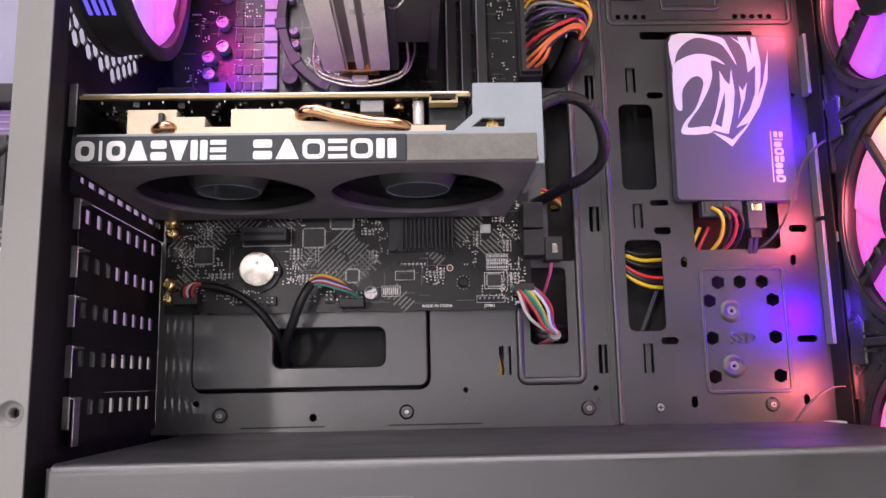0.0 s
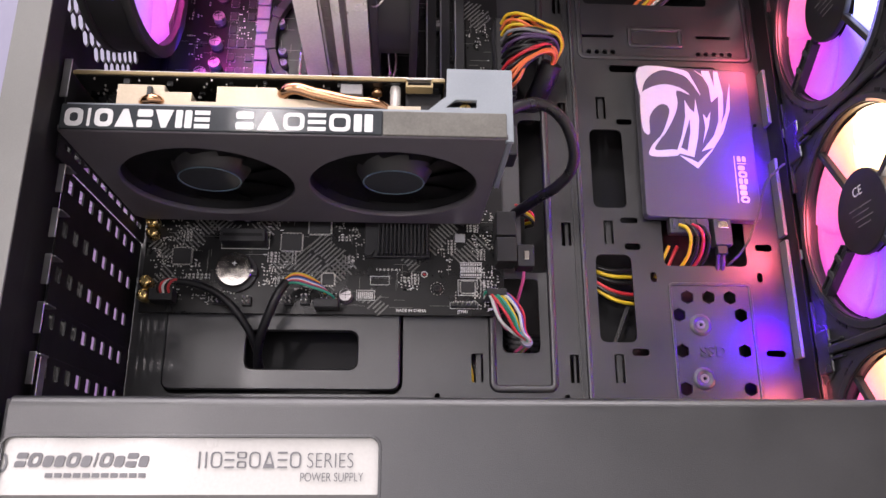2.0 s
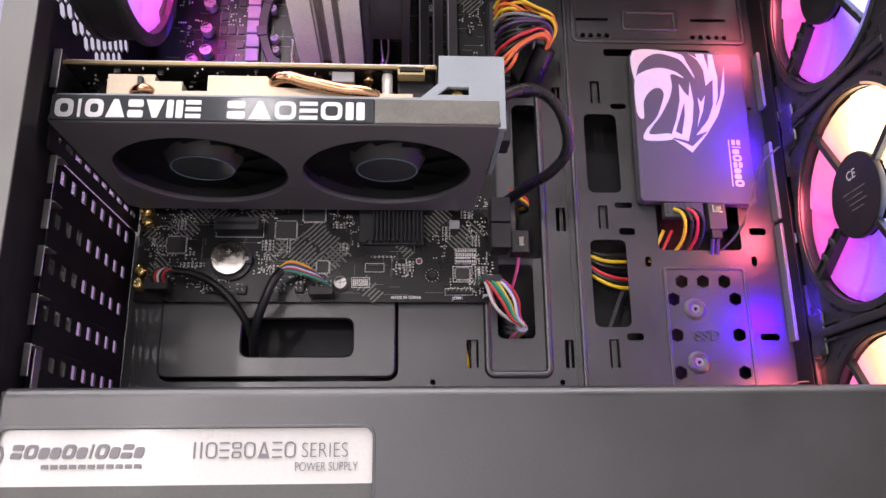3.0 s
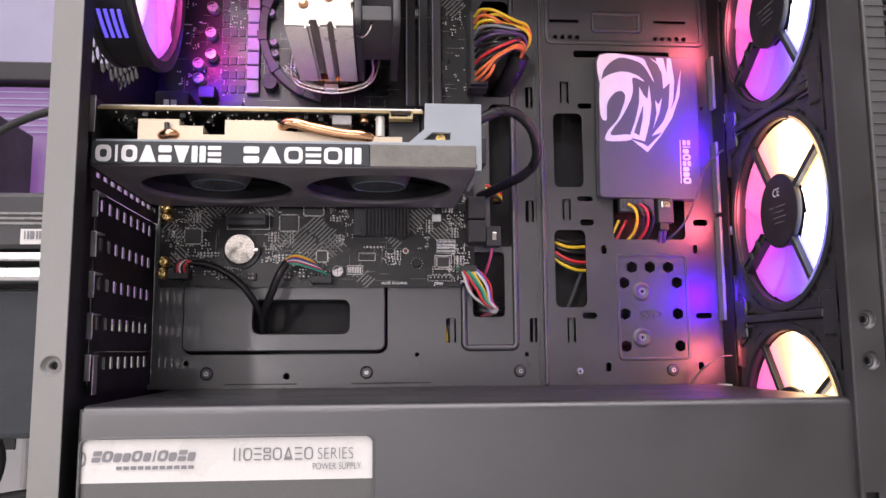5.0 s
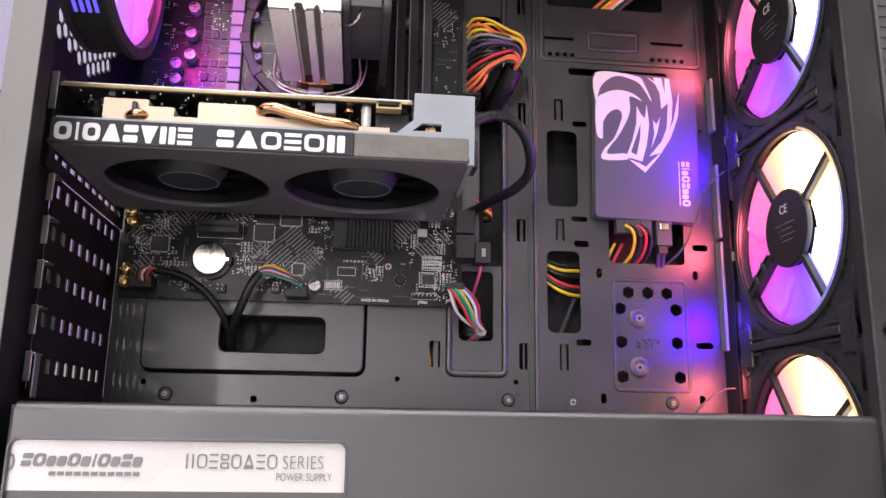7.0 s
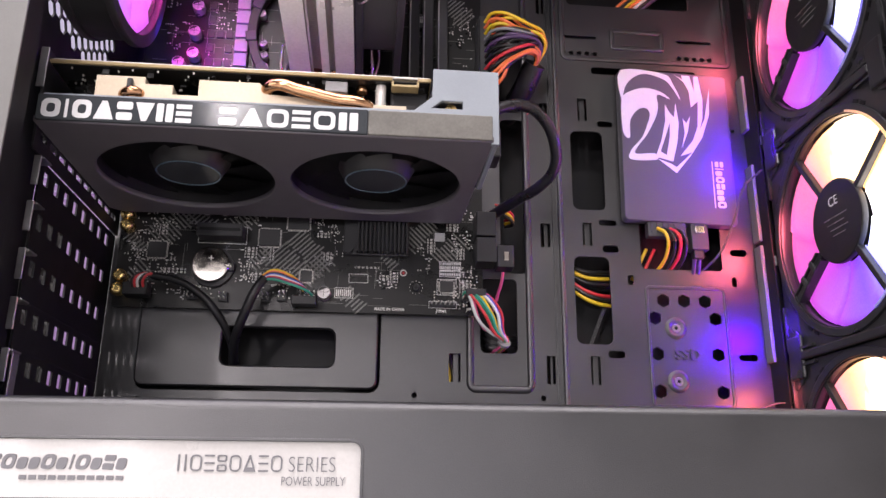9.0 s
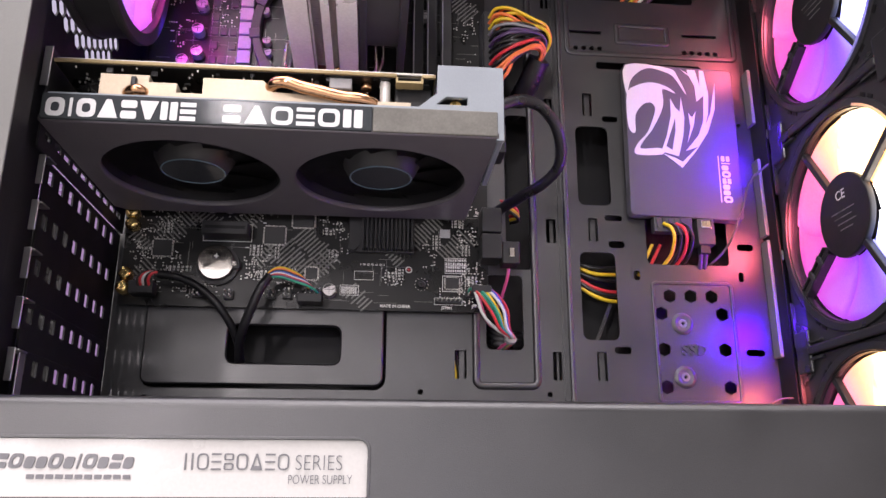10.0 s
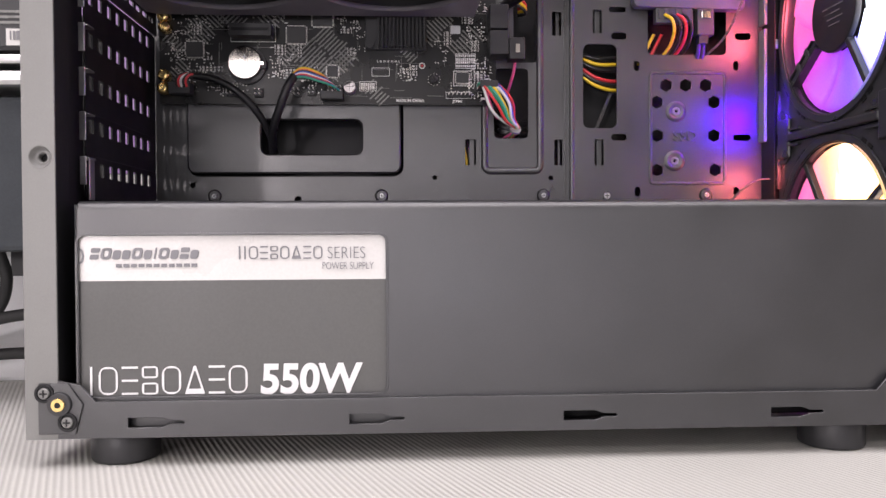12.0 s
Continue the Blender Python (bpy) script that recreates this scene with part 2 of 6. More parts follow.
def letters(body, size, m, thick=0.0001, width=1.0, shear=0.0, bold=0.0, spacing=1.0):
    cu = bpy.data.curves.new("letters", "FONT")
    cu.body, cu.size, cu.extrude, cu.shear, cu.offset, cu.space_character = body, size, thick, shear, bold, spacing
    return from_curve(cu, m @ Matrix.Diagonal((width, 1, 1, 1)), "letters")


def smooth(data):
    me = data.data if isinstance(data, bpy.types.Object) else data
    for f in me.polygons:
        f.use_smooth = len(f.vertices) <= 4
    return data


def merged(meshes):
    bm = bmesh.new()
    for me in meshes:
        bm.from_mesh(me)
    return bm


def blend_points(points, n=6):
    """A smooth closed outline through points."""
    out, k = [], len(points)
    for i in range(k):
        a, b, c, d = (Vector(points[(i + j - 1) % k]) for j in range(4))
        for s in range(n):
            t = s / n
            p = 0.5 * ((2 * b) + (c - a) * t + (2 * a - 5 * b + 4 * c - d) * t * t + (3 * b - a - 3 * c + d) * t ** 3)
            out.append((p.x, p.y))
    return out


# ---- the room and the desk ----
def room():
    bm = bmesh.new()
    box(-2.2, 2.2, -2.6, 1.6, -0.82, -0.75, bm=bm)
    tagged(part("floor", bm, ROOM_FLOOR), "brown plain floor of the room", "floor", kind="structure")
    tagged(part("ceiling", box(-2.2, 2.2, -2.6, 1.6, 1.95, 2.0), ROOM), "plain white ceiling", "ceiling", kind="structure")
    tagged(part("wall_north", box(-2.2, 2.2, 1.6, 1.7, -0.75, 1.95), ROOM), "plain white wall behind the desk", "wall", kind="structure")
    tagged(part("wall_south", box(-2.2, 2.2, -2.7, -2.6, -0.75, 1.95), ROOM), "plain white wall across from the desk", "wall", kind="structure")
    tagged(part("wall_west", box(-2.3, -2.2, -2.6, 1.6, -0.75, 1.95), ROOM), "plain white side wall", "wall", kind="structure")
    tagged(part("wall_east", box(2.2, 2.3, -2.6, 1.6, -0.75, 1.95), ROOM), "plain white side wall", "wall", kind="structure")


room()


def ribbed_white():
    m = material("ribbed_white_desk_mat", (0.52, 0.515, 0.48), 0.5, 0.0, 0.06, 500, 8)
    t = m.node_tree
    n, l = t.nodes, t.links
    tc, wave = n.new("ShaderNodeTexCoord"), n.new("ShaderNodeTexWave")
    wave.bands_direction = "X"
    wave.inputs["Scale"].default_value, wave.inputs["Distortion"].default_value = 120.0, 0.15
    turned = n.new("ShaderNodeMapping")
    turned.inputs["Rotation"].default_value = (0, 0, radians(-22))
    l.new(tc.outputs["Object"], turned.inputs["Vector"])
    l.new(turned.outputs[0], wave.inputs["Vector"])
    b = n["Principled BSDF"]
    src = b.inputs["Base Color"].links[0].from_socket
    rng = n.new("ShaderNodeMapRange")
    rng.inputs["To Min"].default_value, rng.inputs["To Max"].default_value = 0.82, 1.0
    l.new(wave.outputs[1], rng.inputs["Value"])
    mul = n.new("ShaderNodeMix")
    mul.data_type, mul.blend_type = "RGBA", "MULTIPLY"
    mul.inputs["Factor"].default_value = 1.0
    l.new(src, mul.inputs[6])
    l.new(rng.outputs[0], mul.inputs[7])
    l.new(mul.outputs[2], b.inputs["Base Color"])
    bp = n.new("ShaderNodeBump")
    bp.inputs["Strength"].default_value, bp.inputs["Distance"].default_value = 0.5, 0.0005
    l.new(wave.outputs[1], bp.inputs["Height"])
    l.new(bp.outputs[0], b.inputs["Normal"])
    return m


LAMP = look((-0.395, -1.75, 1.16), (0.0, 0.08, 0.2))
pendant = thing("pendant_lamp", LAMP.translation, "white hanging lamp with bars across its opening", "lamp")
bm = box(-0.085, 0.085, -0.125, 0.125, 0.004, 0.03, 0.004)
bm.transform(LAMP)
part("housing", bm, WHITE_PLASTIC, pendant)
for k in range(5):
    bm = box(-0.09, 0.09, -0.0055, 0.0055, -0.022, -0.019, 0.001)
    bm.transform(LAMP @ Matrix.Translation((0, -0.092 + 0.046 * k, 0)) @ Matrix.Rotation(radians(14), 4, "Z"))
    part("bar", bm, WHITE_PLASTIC, pendant)
part("rod", disc(Matrix.Translation(LAMP @ Vector((0, 0.03, 0.026))), 0.006, 1.95 - (LAMP @ Vector((0, 0.03, 0.026))).z, 12), WHITE_PLASTIC, pendant)

desk = thing("desk", (0, 0.2, -0.75), "white desk with a finely ribbed white top", "desk")
part("tabletop", box(-1.1, 1.1, -0.45, 0.85, -0.03, 0.0, 0.003), ribbed_white(), desk)
for x in (-1.0, 1.0):
    for y in (-0.38, 0.78):
        part("leg", box(x - 0.02, x + 0.02, y - 0.02, y + 0.02, -0.75, -0.03, 0.003), WHITE_PLASTIC, desk)

# ---- the case ----
case = thing("computer_case", (0.045, 0.08, 0), "open black steel tower case with its side panel removed", "computer case")
X0, X1, TOP = -0.149, 0.2415, 0.43
TRAY = 0.159

part("bottom_panel", box(X0 + 0.001, X1, -0.003, 0.19, 0.0125, 0.014), STEEL, case)
part("top_panel", box(X0 + 0.001, X1, -0.003, 0.19, TOP, TOP + 0.0012), STEEL, case)
part("far_side_panel", box(X0 + 0.001, X1, 0.188, 0.1895, 0.0145, TOP - 0.0005), INNER, case, "black steel panel behind the tray")

# board tray: a stamped sheet with openings
WINDOWS = [(-0.0815, 0.1450, -0.0180, 0.1679, 0.005), (0.0635, 0.1560, 0.0852, 0.2000, 0.003), (0.0760, 0.2035, 0.0925, 0.3030, 0.004),
           (0.0710, 0.3080, 0.0905, 0.3780, 0.004)]
SLITS = [(0.0454, 0.1393, 0.0522, 0.1555), (0.1017, 0.1391, 0.1069, 0.1554), (0.1004, 0.2205, 0.1064, 0.2355), (0.1018, 0.3008, 0.1071, 0.3159), (0.1018, 0.381, 0.1071, 0.396)]
holes = [rect(*w[:4], w[4]) for w in WINDOWS[1:]] + [rect(*w, 0.0008) for w in SLITS] + [rect(-0.1256, 0.1322, 0.0068, 0.2330, 0.0065, 6)]
holes += [ring(-0.0587, 0.1181, 0.0022, 12), ring(0.0262, 0.1316, 0.0016, 10), ring(0.0994, 0.1312, 0.0016, 10), ring(-0.123, 0.127, 0.0018, 10)]
tray = part("board_tray", plate([rect(-0.147, 0.1105, 0.1118, TOP - 0.002)] + holes, 0.001, FRONT(0, TRAY, 0)), STEEL, case, "black steel board tray with stamped openings")
# slits drawn as dark strips, for the shade inside them
for a, b in ((-0.098, -0.052), (-0.017, 0.035)):
    part("tray_slit", box(a, b, TRAY - 0.0004, TRAY + 0.0002, 0.1128, 0.1136), INNER, tray)
for s in SLITS:
    part("slit_tongue", box(s[0] + 0.0030, s[2] - 0.0010, TRAY + 0.0035, TRAY + 0.0045, s[1] - 0.002, s[3] + 0.002), STEEL, tray)

WINDOWS_R = [(0.1207, 0.2447, 0.1411, 0.2970, 0.004), (0.1197, 0.1623, 0.1412, 0.2151, 0.004), (0.1609, 0.2086, 0.2114, 0.2400, 0.003), (0.1364, 0.3377, 0.2055, 0.3428, 0.002),
             (0.122, 0.3885, 0.205, 0.415, 0.003)]
SLOTS_R = [(0.1361, 0.2350, 0.1472, 0.2386), (0.1377, 0.2181, 0.1475, 0.2224), (0.1376, 0.1546, 0.1476, 0.1588), (0.1519, 0.1984, 0.1557, 0.2047), (0.2161, 0.1988, 0.2194, 0.2051),
           (0.1526, 0.1192, 0.1563, 0.1256), (0.2163, 0.1195, 0.2201, 0.1253), (0.2159, 0.1545, 0.2274, 0.1584), (0.2169, 0.2183, 0.2273, 0.2227), (0.1383, 0.3005, 0.1483, 0.3044),
           (0.1185, 0.3630, 0.1410, 0.3652), (0.1950, 0.3638, 0.2184, 0.3660)]
SLITS_R = [(0.1270, 0.1390, 0.1328, 0.1554), (0.1258, 0.2219, 0.1317, 0.2365), (0.1261, 0.3042, 0.1322, 0.3198)]
HEXES = [(0.1727, 0.1895), (0.1854, 0.1896), (0.1982, 0.1895), (0.1669, 0.1789), (0.2037, 0.1790), (0.1670, 0.1577), (0.2036, 0.1578), (0.1671, 0.1360), (0.2044, 0.1360)]
holes = [rect(*w[:4], w[4]) for w in WINDOWS_R] + [rect(*w, 0.0019) for w in SLOTS_R] + [rect(*w, 0.0008) for w in SLITS_R]
holes += [ring(u, v, 0.0042, 6, math.pi / 6) for u, v in HEXES] + [ring(0.1790, 0.1729, 0.0011, 12), ring(0.1781, 0.1418, 0.0011, 12)] + [ring(0.2270, 0.302, 0.0012, 10)]
for u0, v in ((0.1187, 0.3524), (0.1957, 0.3524)):
    holes += [ring(u0 + 0.0052 * i, v, 0.0017, 10) for i in range(5)]
YR = TRAY - 0.0015
cable_plate = part("cable_plate", plate([rect(0.1138, 0.1105, 0.2345, TOP - 0.002)] + holes, 0.001, FRONT(0, YR, 0)), STEEL, case, "black steel plate with slots and hexagon holes")
part("seam_fold", box(0.1112, 0.1140, YR - 0.0016, TRAY + 0.003, 0.1108, TOP - 0.003, 0.0011), STEEL, case)
part("seam_fold", box(0.1078, 0.1088, TRAY - 0.0008, TRAY + 0.001, 0.1108, TOP - 0.003, 0.0003), STEEL, case)
for s in SLITS_R:
    part("slit_tongue", box(s[0] + 0.0020, s[2] - 0.0008, YR + 0.003, YR + 0.004, s[1] - 0.002, s[3] + 0.002), STEEL, cable_plate)


def bead(u0, v0, u1, v1, r, y, w=0.0011, mat=STEEL, parent=case, deep=0.0010):
    """A raised bead pressed round a rectangle."""
    outer, inner = rect(u0, v0, u1, v1, r, 6), rect(u0 + w, v0 + w, u1 - w, v1 - w, max(r - w, 0.0005), 6)
    return smooth(part("pressed_bead", plate([outer, inner], 2.4 * deep, FRONT(0, y - deep, 0), deep, 3), mat, parent))


bead(0.1622, 0.1270, 0.2110, 0.1978, 0.003, YR, 0.0009, STEEL, cable_plate, deep=0.0006)
bead(0.1173, 0.3478, 0.2300, 0.4280, 0.004, YR, 0.0016, STEEL, cable_plate)
bead(0.1507, 0.3571, 0.1855, 0.3710, 0.002, YR, 0.0014, STEEL, cable_plate)
bead(0.0572, 0.1352, 0.0930, 0.4200, 0.004, TRAY, 0.0008, STEEL, tray, deep=0.0018)
part("raised_panel", plate([rect(-0.1246, 0.1350, 0.0042, 0.2300, 0.004, 6), rect(-0.0815, 0.1450, -0.0180, 0.1679, 0.005)], 0.0030, FRONT(0, TRAY - 0.0026, 0), 0.0009), STEEL, tray)
part("panel_bridge", box(-0.1270, 0.0080, TRAY + 0.0002, TRAY + 0.0008, 0.2200, 0.2340), STEEL, tray)
part("stamped_mark", letters("SSD", 0.0086, FRONT(0.1772, YR - 0.0004, 0.1546), 0.0005, 1.0, 0, 0.0002, 1.12), STEEL, cable_plate)
for x in (0.0250, 0.0990):
    part("stamped_mark", letters("A", 0.0052, FRONT(x, TRAY - 0.0004, 0.1233), 0.0005, 1, 0, 0.0001), STEEL, tray)


def dimple_screw(x, z, y, parent, r=0.0042):
    bm = disc(FRONT(x, y, z), r, 0.0010, 28, r2=r * 0.72)
    disc(FRONT(x, y - 0.0010, z), r * 0.55, 0.0006, 20, bm)
    return smooth(part("pressed_standoff", bm, STEEL, parent))


def screw(x, y, z, parent, r=0.0028, mat=ZINC, m=None):
    m = m or FRONT(x, y, z)
    bm = disc(m, r, r * 0.45, 20, r2=r * 0.75)
    ob = smooth(part("screw", bm, mat, parent))
    bm = box(-r * 0.6, r * 0.6, -r * 0.13, r * 0.13, r * 0.44, r * 0.5)
    box(-r * 0.13, r * 0.13, -r * 0.6, r * 0.6, r * 0.44, r * 0.5, bm=bm)
    bm.transform(m)
    part("cross_recess", bm, INNER, ob)
    return ob


for x in (-0.1097, -0.0070, 0.0946):
    dimple_screw(x, 0.1202, TRAY, tray)
    screw(x, TRAY - 0.0016, 0.1202, tray, 0.0016, ZINC)
dimple_screw(0.1983, 0.1201, YR, cable_plate)
screw(0.1983, YR - 0.0016, 0.1201, cable_plate, 0.0016)
screw(0.1346, YR, 0.1197, cable_plate, 0.0024)
for x, z in ((0.1790, 0.1729), (0.1781, 0.1418)):
    rims = [ring(0, 0, r, 36) for r in (0.0066, 0.0052, 0.0042, 0.0028, 0.0011)]
    bm, loops, m = bmesh.new(), [], FRONT(x, YR, z)
    for pts, h in zip(rims, (0.0001, 0.0012, 0.0012, 0.0004, 0.0004)):
        loops.append([bm.verts.new(m @ Vector((u, v, h))) for u, v in pts])
    for a, b in zip(loops, loops[1:]):
        for k in range(36):
            bm.faces.new((a[k], a[(k + 1) % 36], b[(k + 1) % 36], b[k]))
    stand = smooth(part("pressed_standoff", bm, STEEL, cable_plate))
    part("threaded_insert", plate([ring(x, z, 0.0024, 28), ring(x, z, 0.0012, 20)], 0.0005, FRONT(0, YR - 0.0008, 0), 0.0002), STEEL_GREY, stand, "bare metal threaded insert")

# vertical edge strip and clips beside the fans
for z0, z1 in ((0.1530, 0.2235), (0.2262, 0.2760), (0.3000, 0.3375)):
    part("edge_rail", box(0.2322, 0.2344, 0.1492, 0.1573, z0, z1, 0.0005), STEEL_GREY, case, "grey metal edge strip")
part("edge_channel", box(0.2345, 0.2352, 0.140, TRAY + 0.02, 0.1105, TOP - 0.002), INNER, case)
for z in (0.292, 0.2135):
    part("edge_clip", box(0.2365, 0.2405, 0.1465, 0.1498, z - 0.003, z + 0.003, 0.0008), WHITE_PLASTIC, case, "small white plastic clip")

# rear wall with the hexagon vent, and slot opening
holes = [rect(0.052, 0.1180, 0.1560, 0.2640, 0.001)]
for i in range(17):
    for j in range(20):
        u, v = 0.0030 + i * 0.0072, 0.2745 + j * 0.0083 + (0.00415 if i % 2 else 0)
        if math.hypot(u - 0.054, v - 0.348) < 0.074 and u > 0.0072 and v < TOP - 0.008 and v > 0.2840:
            holes.append(ring(u, v, 0.0043, 6))
rear = part("rear_panel", plate([rect(-0.0042, 0.0150, 0.187, TOP - 0.001)] + holes, 0.001, SIDE(-0.1470, 0, 0)), INNER, case, "black rear wall with a hexagon vent")
part("post_return", box(-0.1373, -0.1363, -0.0048, 0.0085, 0.0350, TOP - 0.002), INNER, case)
part("post_return", box(-0.1462, -0.1375, 0.0075, 0.0085, 0.0350, 0.284), INNER, case)

# slot covers with rows of vent slits, a bent tab and a screw each
for k, z in enumerate((0.2064, 0.1860, 0.1654, 0.1447, 0.1240)):
    rim = rect(0.0490, z - 0.0101, 0.1570, z + 0.0105, 0.001)
    slits = [rect(0.0535 + 0.0124 * i, z + 0.0012, 0.0588 + 0.0124 * i, z + 0.0078, 0.0006) for i in range(8)]
    cover = part("slot_cover", plate([rim] + slits, 0.0009, SIDE(-0.1445, 0, 0)), INNER, case, "black slot cover with vent slits")
    bm = box(-0.1445, -0.1400, 0.0405, 0.0490, z + 0.0080, z + 0.0088, 0.0003)
    box(-0.1440, -0.1410, 0.0395, 0.0405, z - 0.0040, z + 0.0092, 0.0003, bm=bm)
    part("bent_tab", bm, ZINC, cover, "bare metal bent tab")
part("lock_plate", box(-0.1420, -0.1412, 0.0445, 0.0505, 0.1130, 0.1330, 0.0003), ZINC, case)

# front frame: posts, lower rail, corner studs
def dished_hole(x, z, mat, parent):
    """A round dish pressed into a post, with a threaded hole in its middle."""
    bm, loops = bmesh.new(), []
    for r, y in ((0.0046, -0.0062), (0.0043, -0.0058), (0.0034, -0.0030), (0.0028, -0.0034), (0.0019, -0.0034), (0.0018, 0.0005)):
        loops.append([bm.verts.new((x + u, y, z + v)) for u, v in ring(0, 0, r, 28)])
    for a, b in zip(loops, loops[1:]):
        for k in range(28):
            bm.faces.new((a[k], a[(k + 1) % 28], b[(k + 1) % 28], b[k]))
    ob = smooth(part("hole_dish", bm, mat, parent))
    # dark disc painted in for the shade at the hole's bottom
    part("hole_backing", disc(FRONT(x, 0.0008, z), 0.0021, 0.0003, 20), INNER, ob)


# left post is paler than the right, with the light on it painted in
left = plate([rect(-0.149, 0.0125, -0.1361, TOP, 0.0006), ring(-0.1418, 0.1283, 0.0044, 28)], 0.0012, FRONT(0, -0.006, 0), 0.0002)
post = part("left_post", left, STEEL_GREY, case, "black steel post coloured grey for the light on it, with a threaded hole")
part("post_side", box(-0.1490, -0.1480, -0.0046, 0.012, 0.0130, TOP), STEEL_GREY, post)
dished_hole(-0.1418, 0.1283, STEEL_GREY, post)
right = plate([rect(0.2256, 0.0125, 0.2412, TOP, 0.0006), ring(0.2335, 0.1472, 0.0044, 28), ring(0.2340, 0.1276, 0.0044, 28), rect(0.2268, 0.0601, 0.2335, 0.0672, 0.0004)], 0.0012, FRONT(0, -0.006, 0), 0.0002)
post2 = part("right_post", right, STEEL, case, "black steel post with two threaded holes")
part("post_side", box(0.2246, 0.2256, -0.0058, 0.0010, 0.0280, TOP), STEEL, post2)
# dark sheet that stands for the shade inside the notch
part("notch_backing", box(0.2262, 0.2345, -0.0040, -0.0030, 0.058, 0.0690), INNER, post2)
dished_hole(0.2335, 0.1472, STEEL, post2)
dished_hole(0.2340, 0.1276, STEEL, post2)

cuts = []
for x in (-0.1080, -0.0171, 0.0734, 0.1634):
    cuts.append([(x, 0.0166), (x + 0.0135, 0.0166), (x + 0.0175, 0.0180), (x + 0.0228, 0.0180), (x + 0.0236, 0.0188), (x + 0.0228, 0.0197), (x + 0.0175, 0.0197), (x + 0.0135, 0.0211), (x, 0.0211)])
rim = [(-0.1359, 0.0127), (0.2250, 0.0127), (0.2250, 0.0365), (0.2165, 0.0345), (0.2105, 0.0275), (-0.1210, 0.0275), (-0.1270, 0.0345), (-0.1359, 0.0365)]
rail = part("lower_rail", plate([rim] + cuts, 0.0012, FRONT(0, -0.0062, 0), 0.0002), STEEL, case, "black steel rail with four keyed slots")
# dark sheet that stands for the shade behind the keyed slots
part("rail_backing", box(-0.1340, 0.2245, 0.0100, 0.0110, 0.0146, 0.0266), INNER, rail)
part("rail_lip", box(-0.1210, 0.2100, -0.0061, -0.0030, 0.0268, 0.0277, 0.0003), STEEL, rail)
for x, s in ((-0.1347, 1), (0.2254, -1)):
    stud = smooth(part("panel_stud", disc(FRONT(x, -0.0062, 0.0272), 0.0052, 0.0026, 32, r2=0.0046), PLASTIC, case, "black plastic stud with a brass insert"))
    bm = disc(FRONT(x, -0.0086, 0.0272), 0.0026, 0.0012, 24)
    ins = smooth(part("brass_insert", bm, BRASS, stud, "brass threaded insert"))
    part("thread_hole", disc(FRONT(x, -0.0097, 0.0272), 0.0012, 0.0002, 16), INNER, ins)
    part("corner_plate", plate([[(x - 0.0085 * s, 0.0150), (x + 0.0060 * s, 0.0150), (x + 0.0090 * s, 0.0270), (x + 0.0030 * s, 0.0355), (x - 0.0085 * s, 0.0355)][::s]], 0.0009, FRONT(0, -0.0072, 0), 0.0002), STEEL, case)
    for dx, dz in ((-0.0062, 0.0045), (0.0030, -0.0075)):
        smooth(part("screw_cup", plate([ring(x + dx * s, 0.0272 + dz, 0.0037, 28), ring(x + dx * s, 0.0272 + dz, 0.0030, 28)], 0.0008, FRONT(0, -0.0078, 0), 0.0003), INNER, stud))
        screw(x + dx * s, -0.0072, 0.0272 + dz, stud, 0.0026, STEEL_GREY)

for x in (-0.1147, 0.2000):
    for y in (0.0120, 0.168):
        foot = smooth(part("foot", disc(pose(x, y, 0), 0.0142, 0.0126, 40, bevel=0.0015), PLASTIC, case, "round black plastic foot"))

# lower shroud with a rounded front edge and a window over the power supply
SX0, SX1, SZ = -0.1305, 0.2245, 0.1105
win = rect(-0.1288, 0.0290, -0.0013, 0.0962, 0.0035, 6)
shroud = part("shroud", plate([rect(SX0 + 0.002, 0.0272, SX1, SZ - 0.0040), win], 0.0012, FRONT(0, -0.0030, 0), 0.0002), STEEL, case, "black steel power supply shroud")
part("window_rim", plate([rect(-0.1295, 0.0283, -0.0006, 0.0969, 0.0041, 6), win], 0.0006, FRONT(0, -0.0032, 0), 0.0002), STEEL, shroud)
prof = [(-0.0030 + 0.0040 * (1 - math.cos(a)), SZ - 0.0040 + 0.0040 * math.sin(a)) for a in [math.pi / 2 * i / 8 for i in range(9)]] + [(0.1570, SZ), (0.1570, SZ - 0.0012), (0.0012, SZ - 0.0012), (-0.0018, SZ - 0.0045)]
bm = bmesh.new()
ends = [[bm.verts.new((x, y, z)) for y, z in prof] for x in (SX0 + 0.002, SX1)]
for i in range(len(prof)):
    j = (i + 1) % len(prof)
    bm.faces.new((ends[0][i], ends[0][j], ends[1][j], ends[1][i]))
bm.faces.new(ends[0][::-1])
bm.faces.new(ends[1])
bmesh.ops.recalc_face_normals(bm, faces=bm.faces)
part("shroud_top", bm, STEEL, shroud)
bm = bmesh.new()
pts = [(SX0 + 0.0022, -0.0030), (SX0 + 0.0008, -0.0024), (SX0, -0.0008), (SX0, 0.150), (SX0 + 0.001, 0.150), (SX0 + 0.001, 0.0004), (SX0 + 0.0022, -0.0018)]
ends = [[bm.verts.new((x, y, z)) for x, y in pts] for z in (0.0272, SZ - 0.0015)]
for i in range(len(pts)):
    j = (i + 1) % len(pts)
    bm.faces.new((ends[0][i], ends[0][j], ends[1][j], ends[1][i]))
bm.faces.new(ends[0][::-1])
bm.faces.new(ends[1])
bmesh.ops.recalc_face_normals(bm, faces=bm.faces)
part("shroud_end", bm, STEEL, shroud)

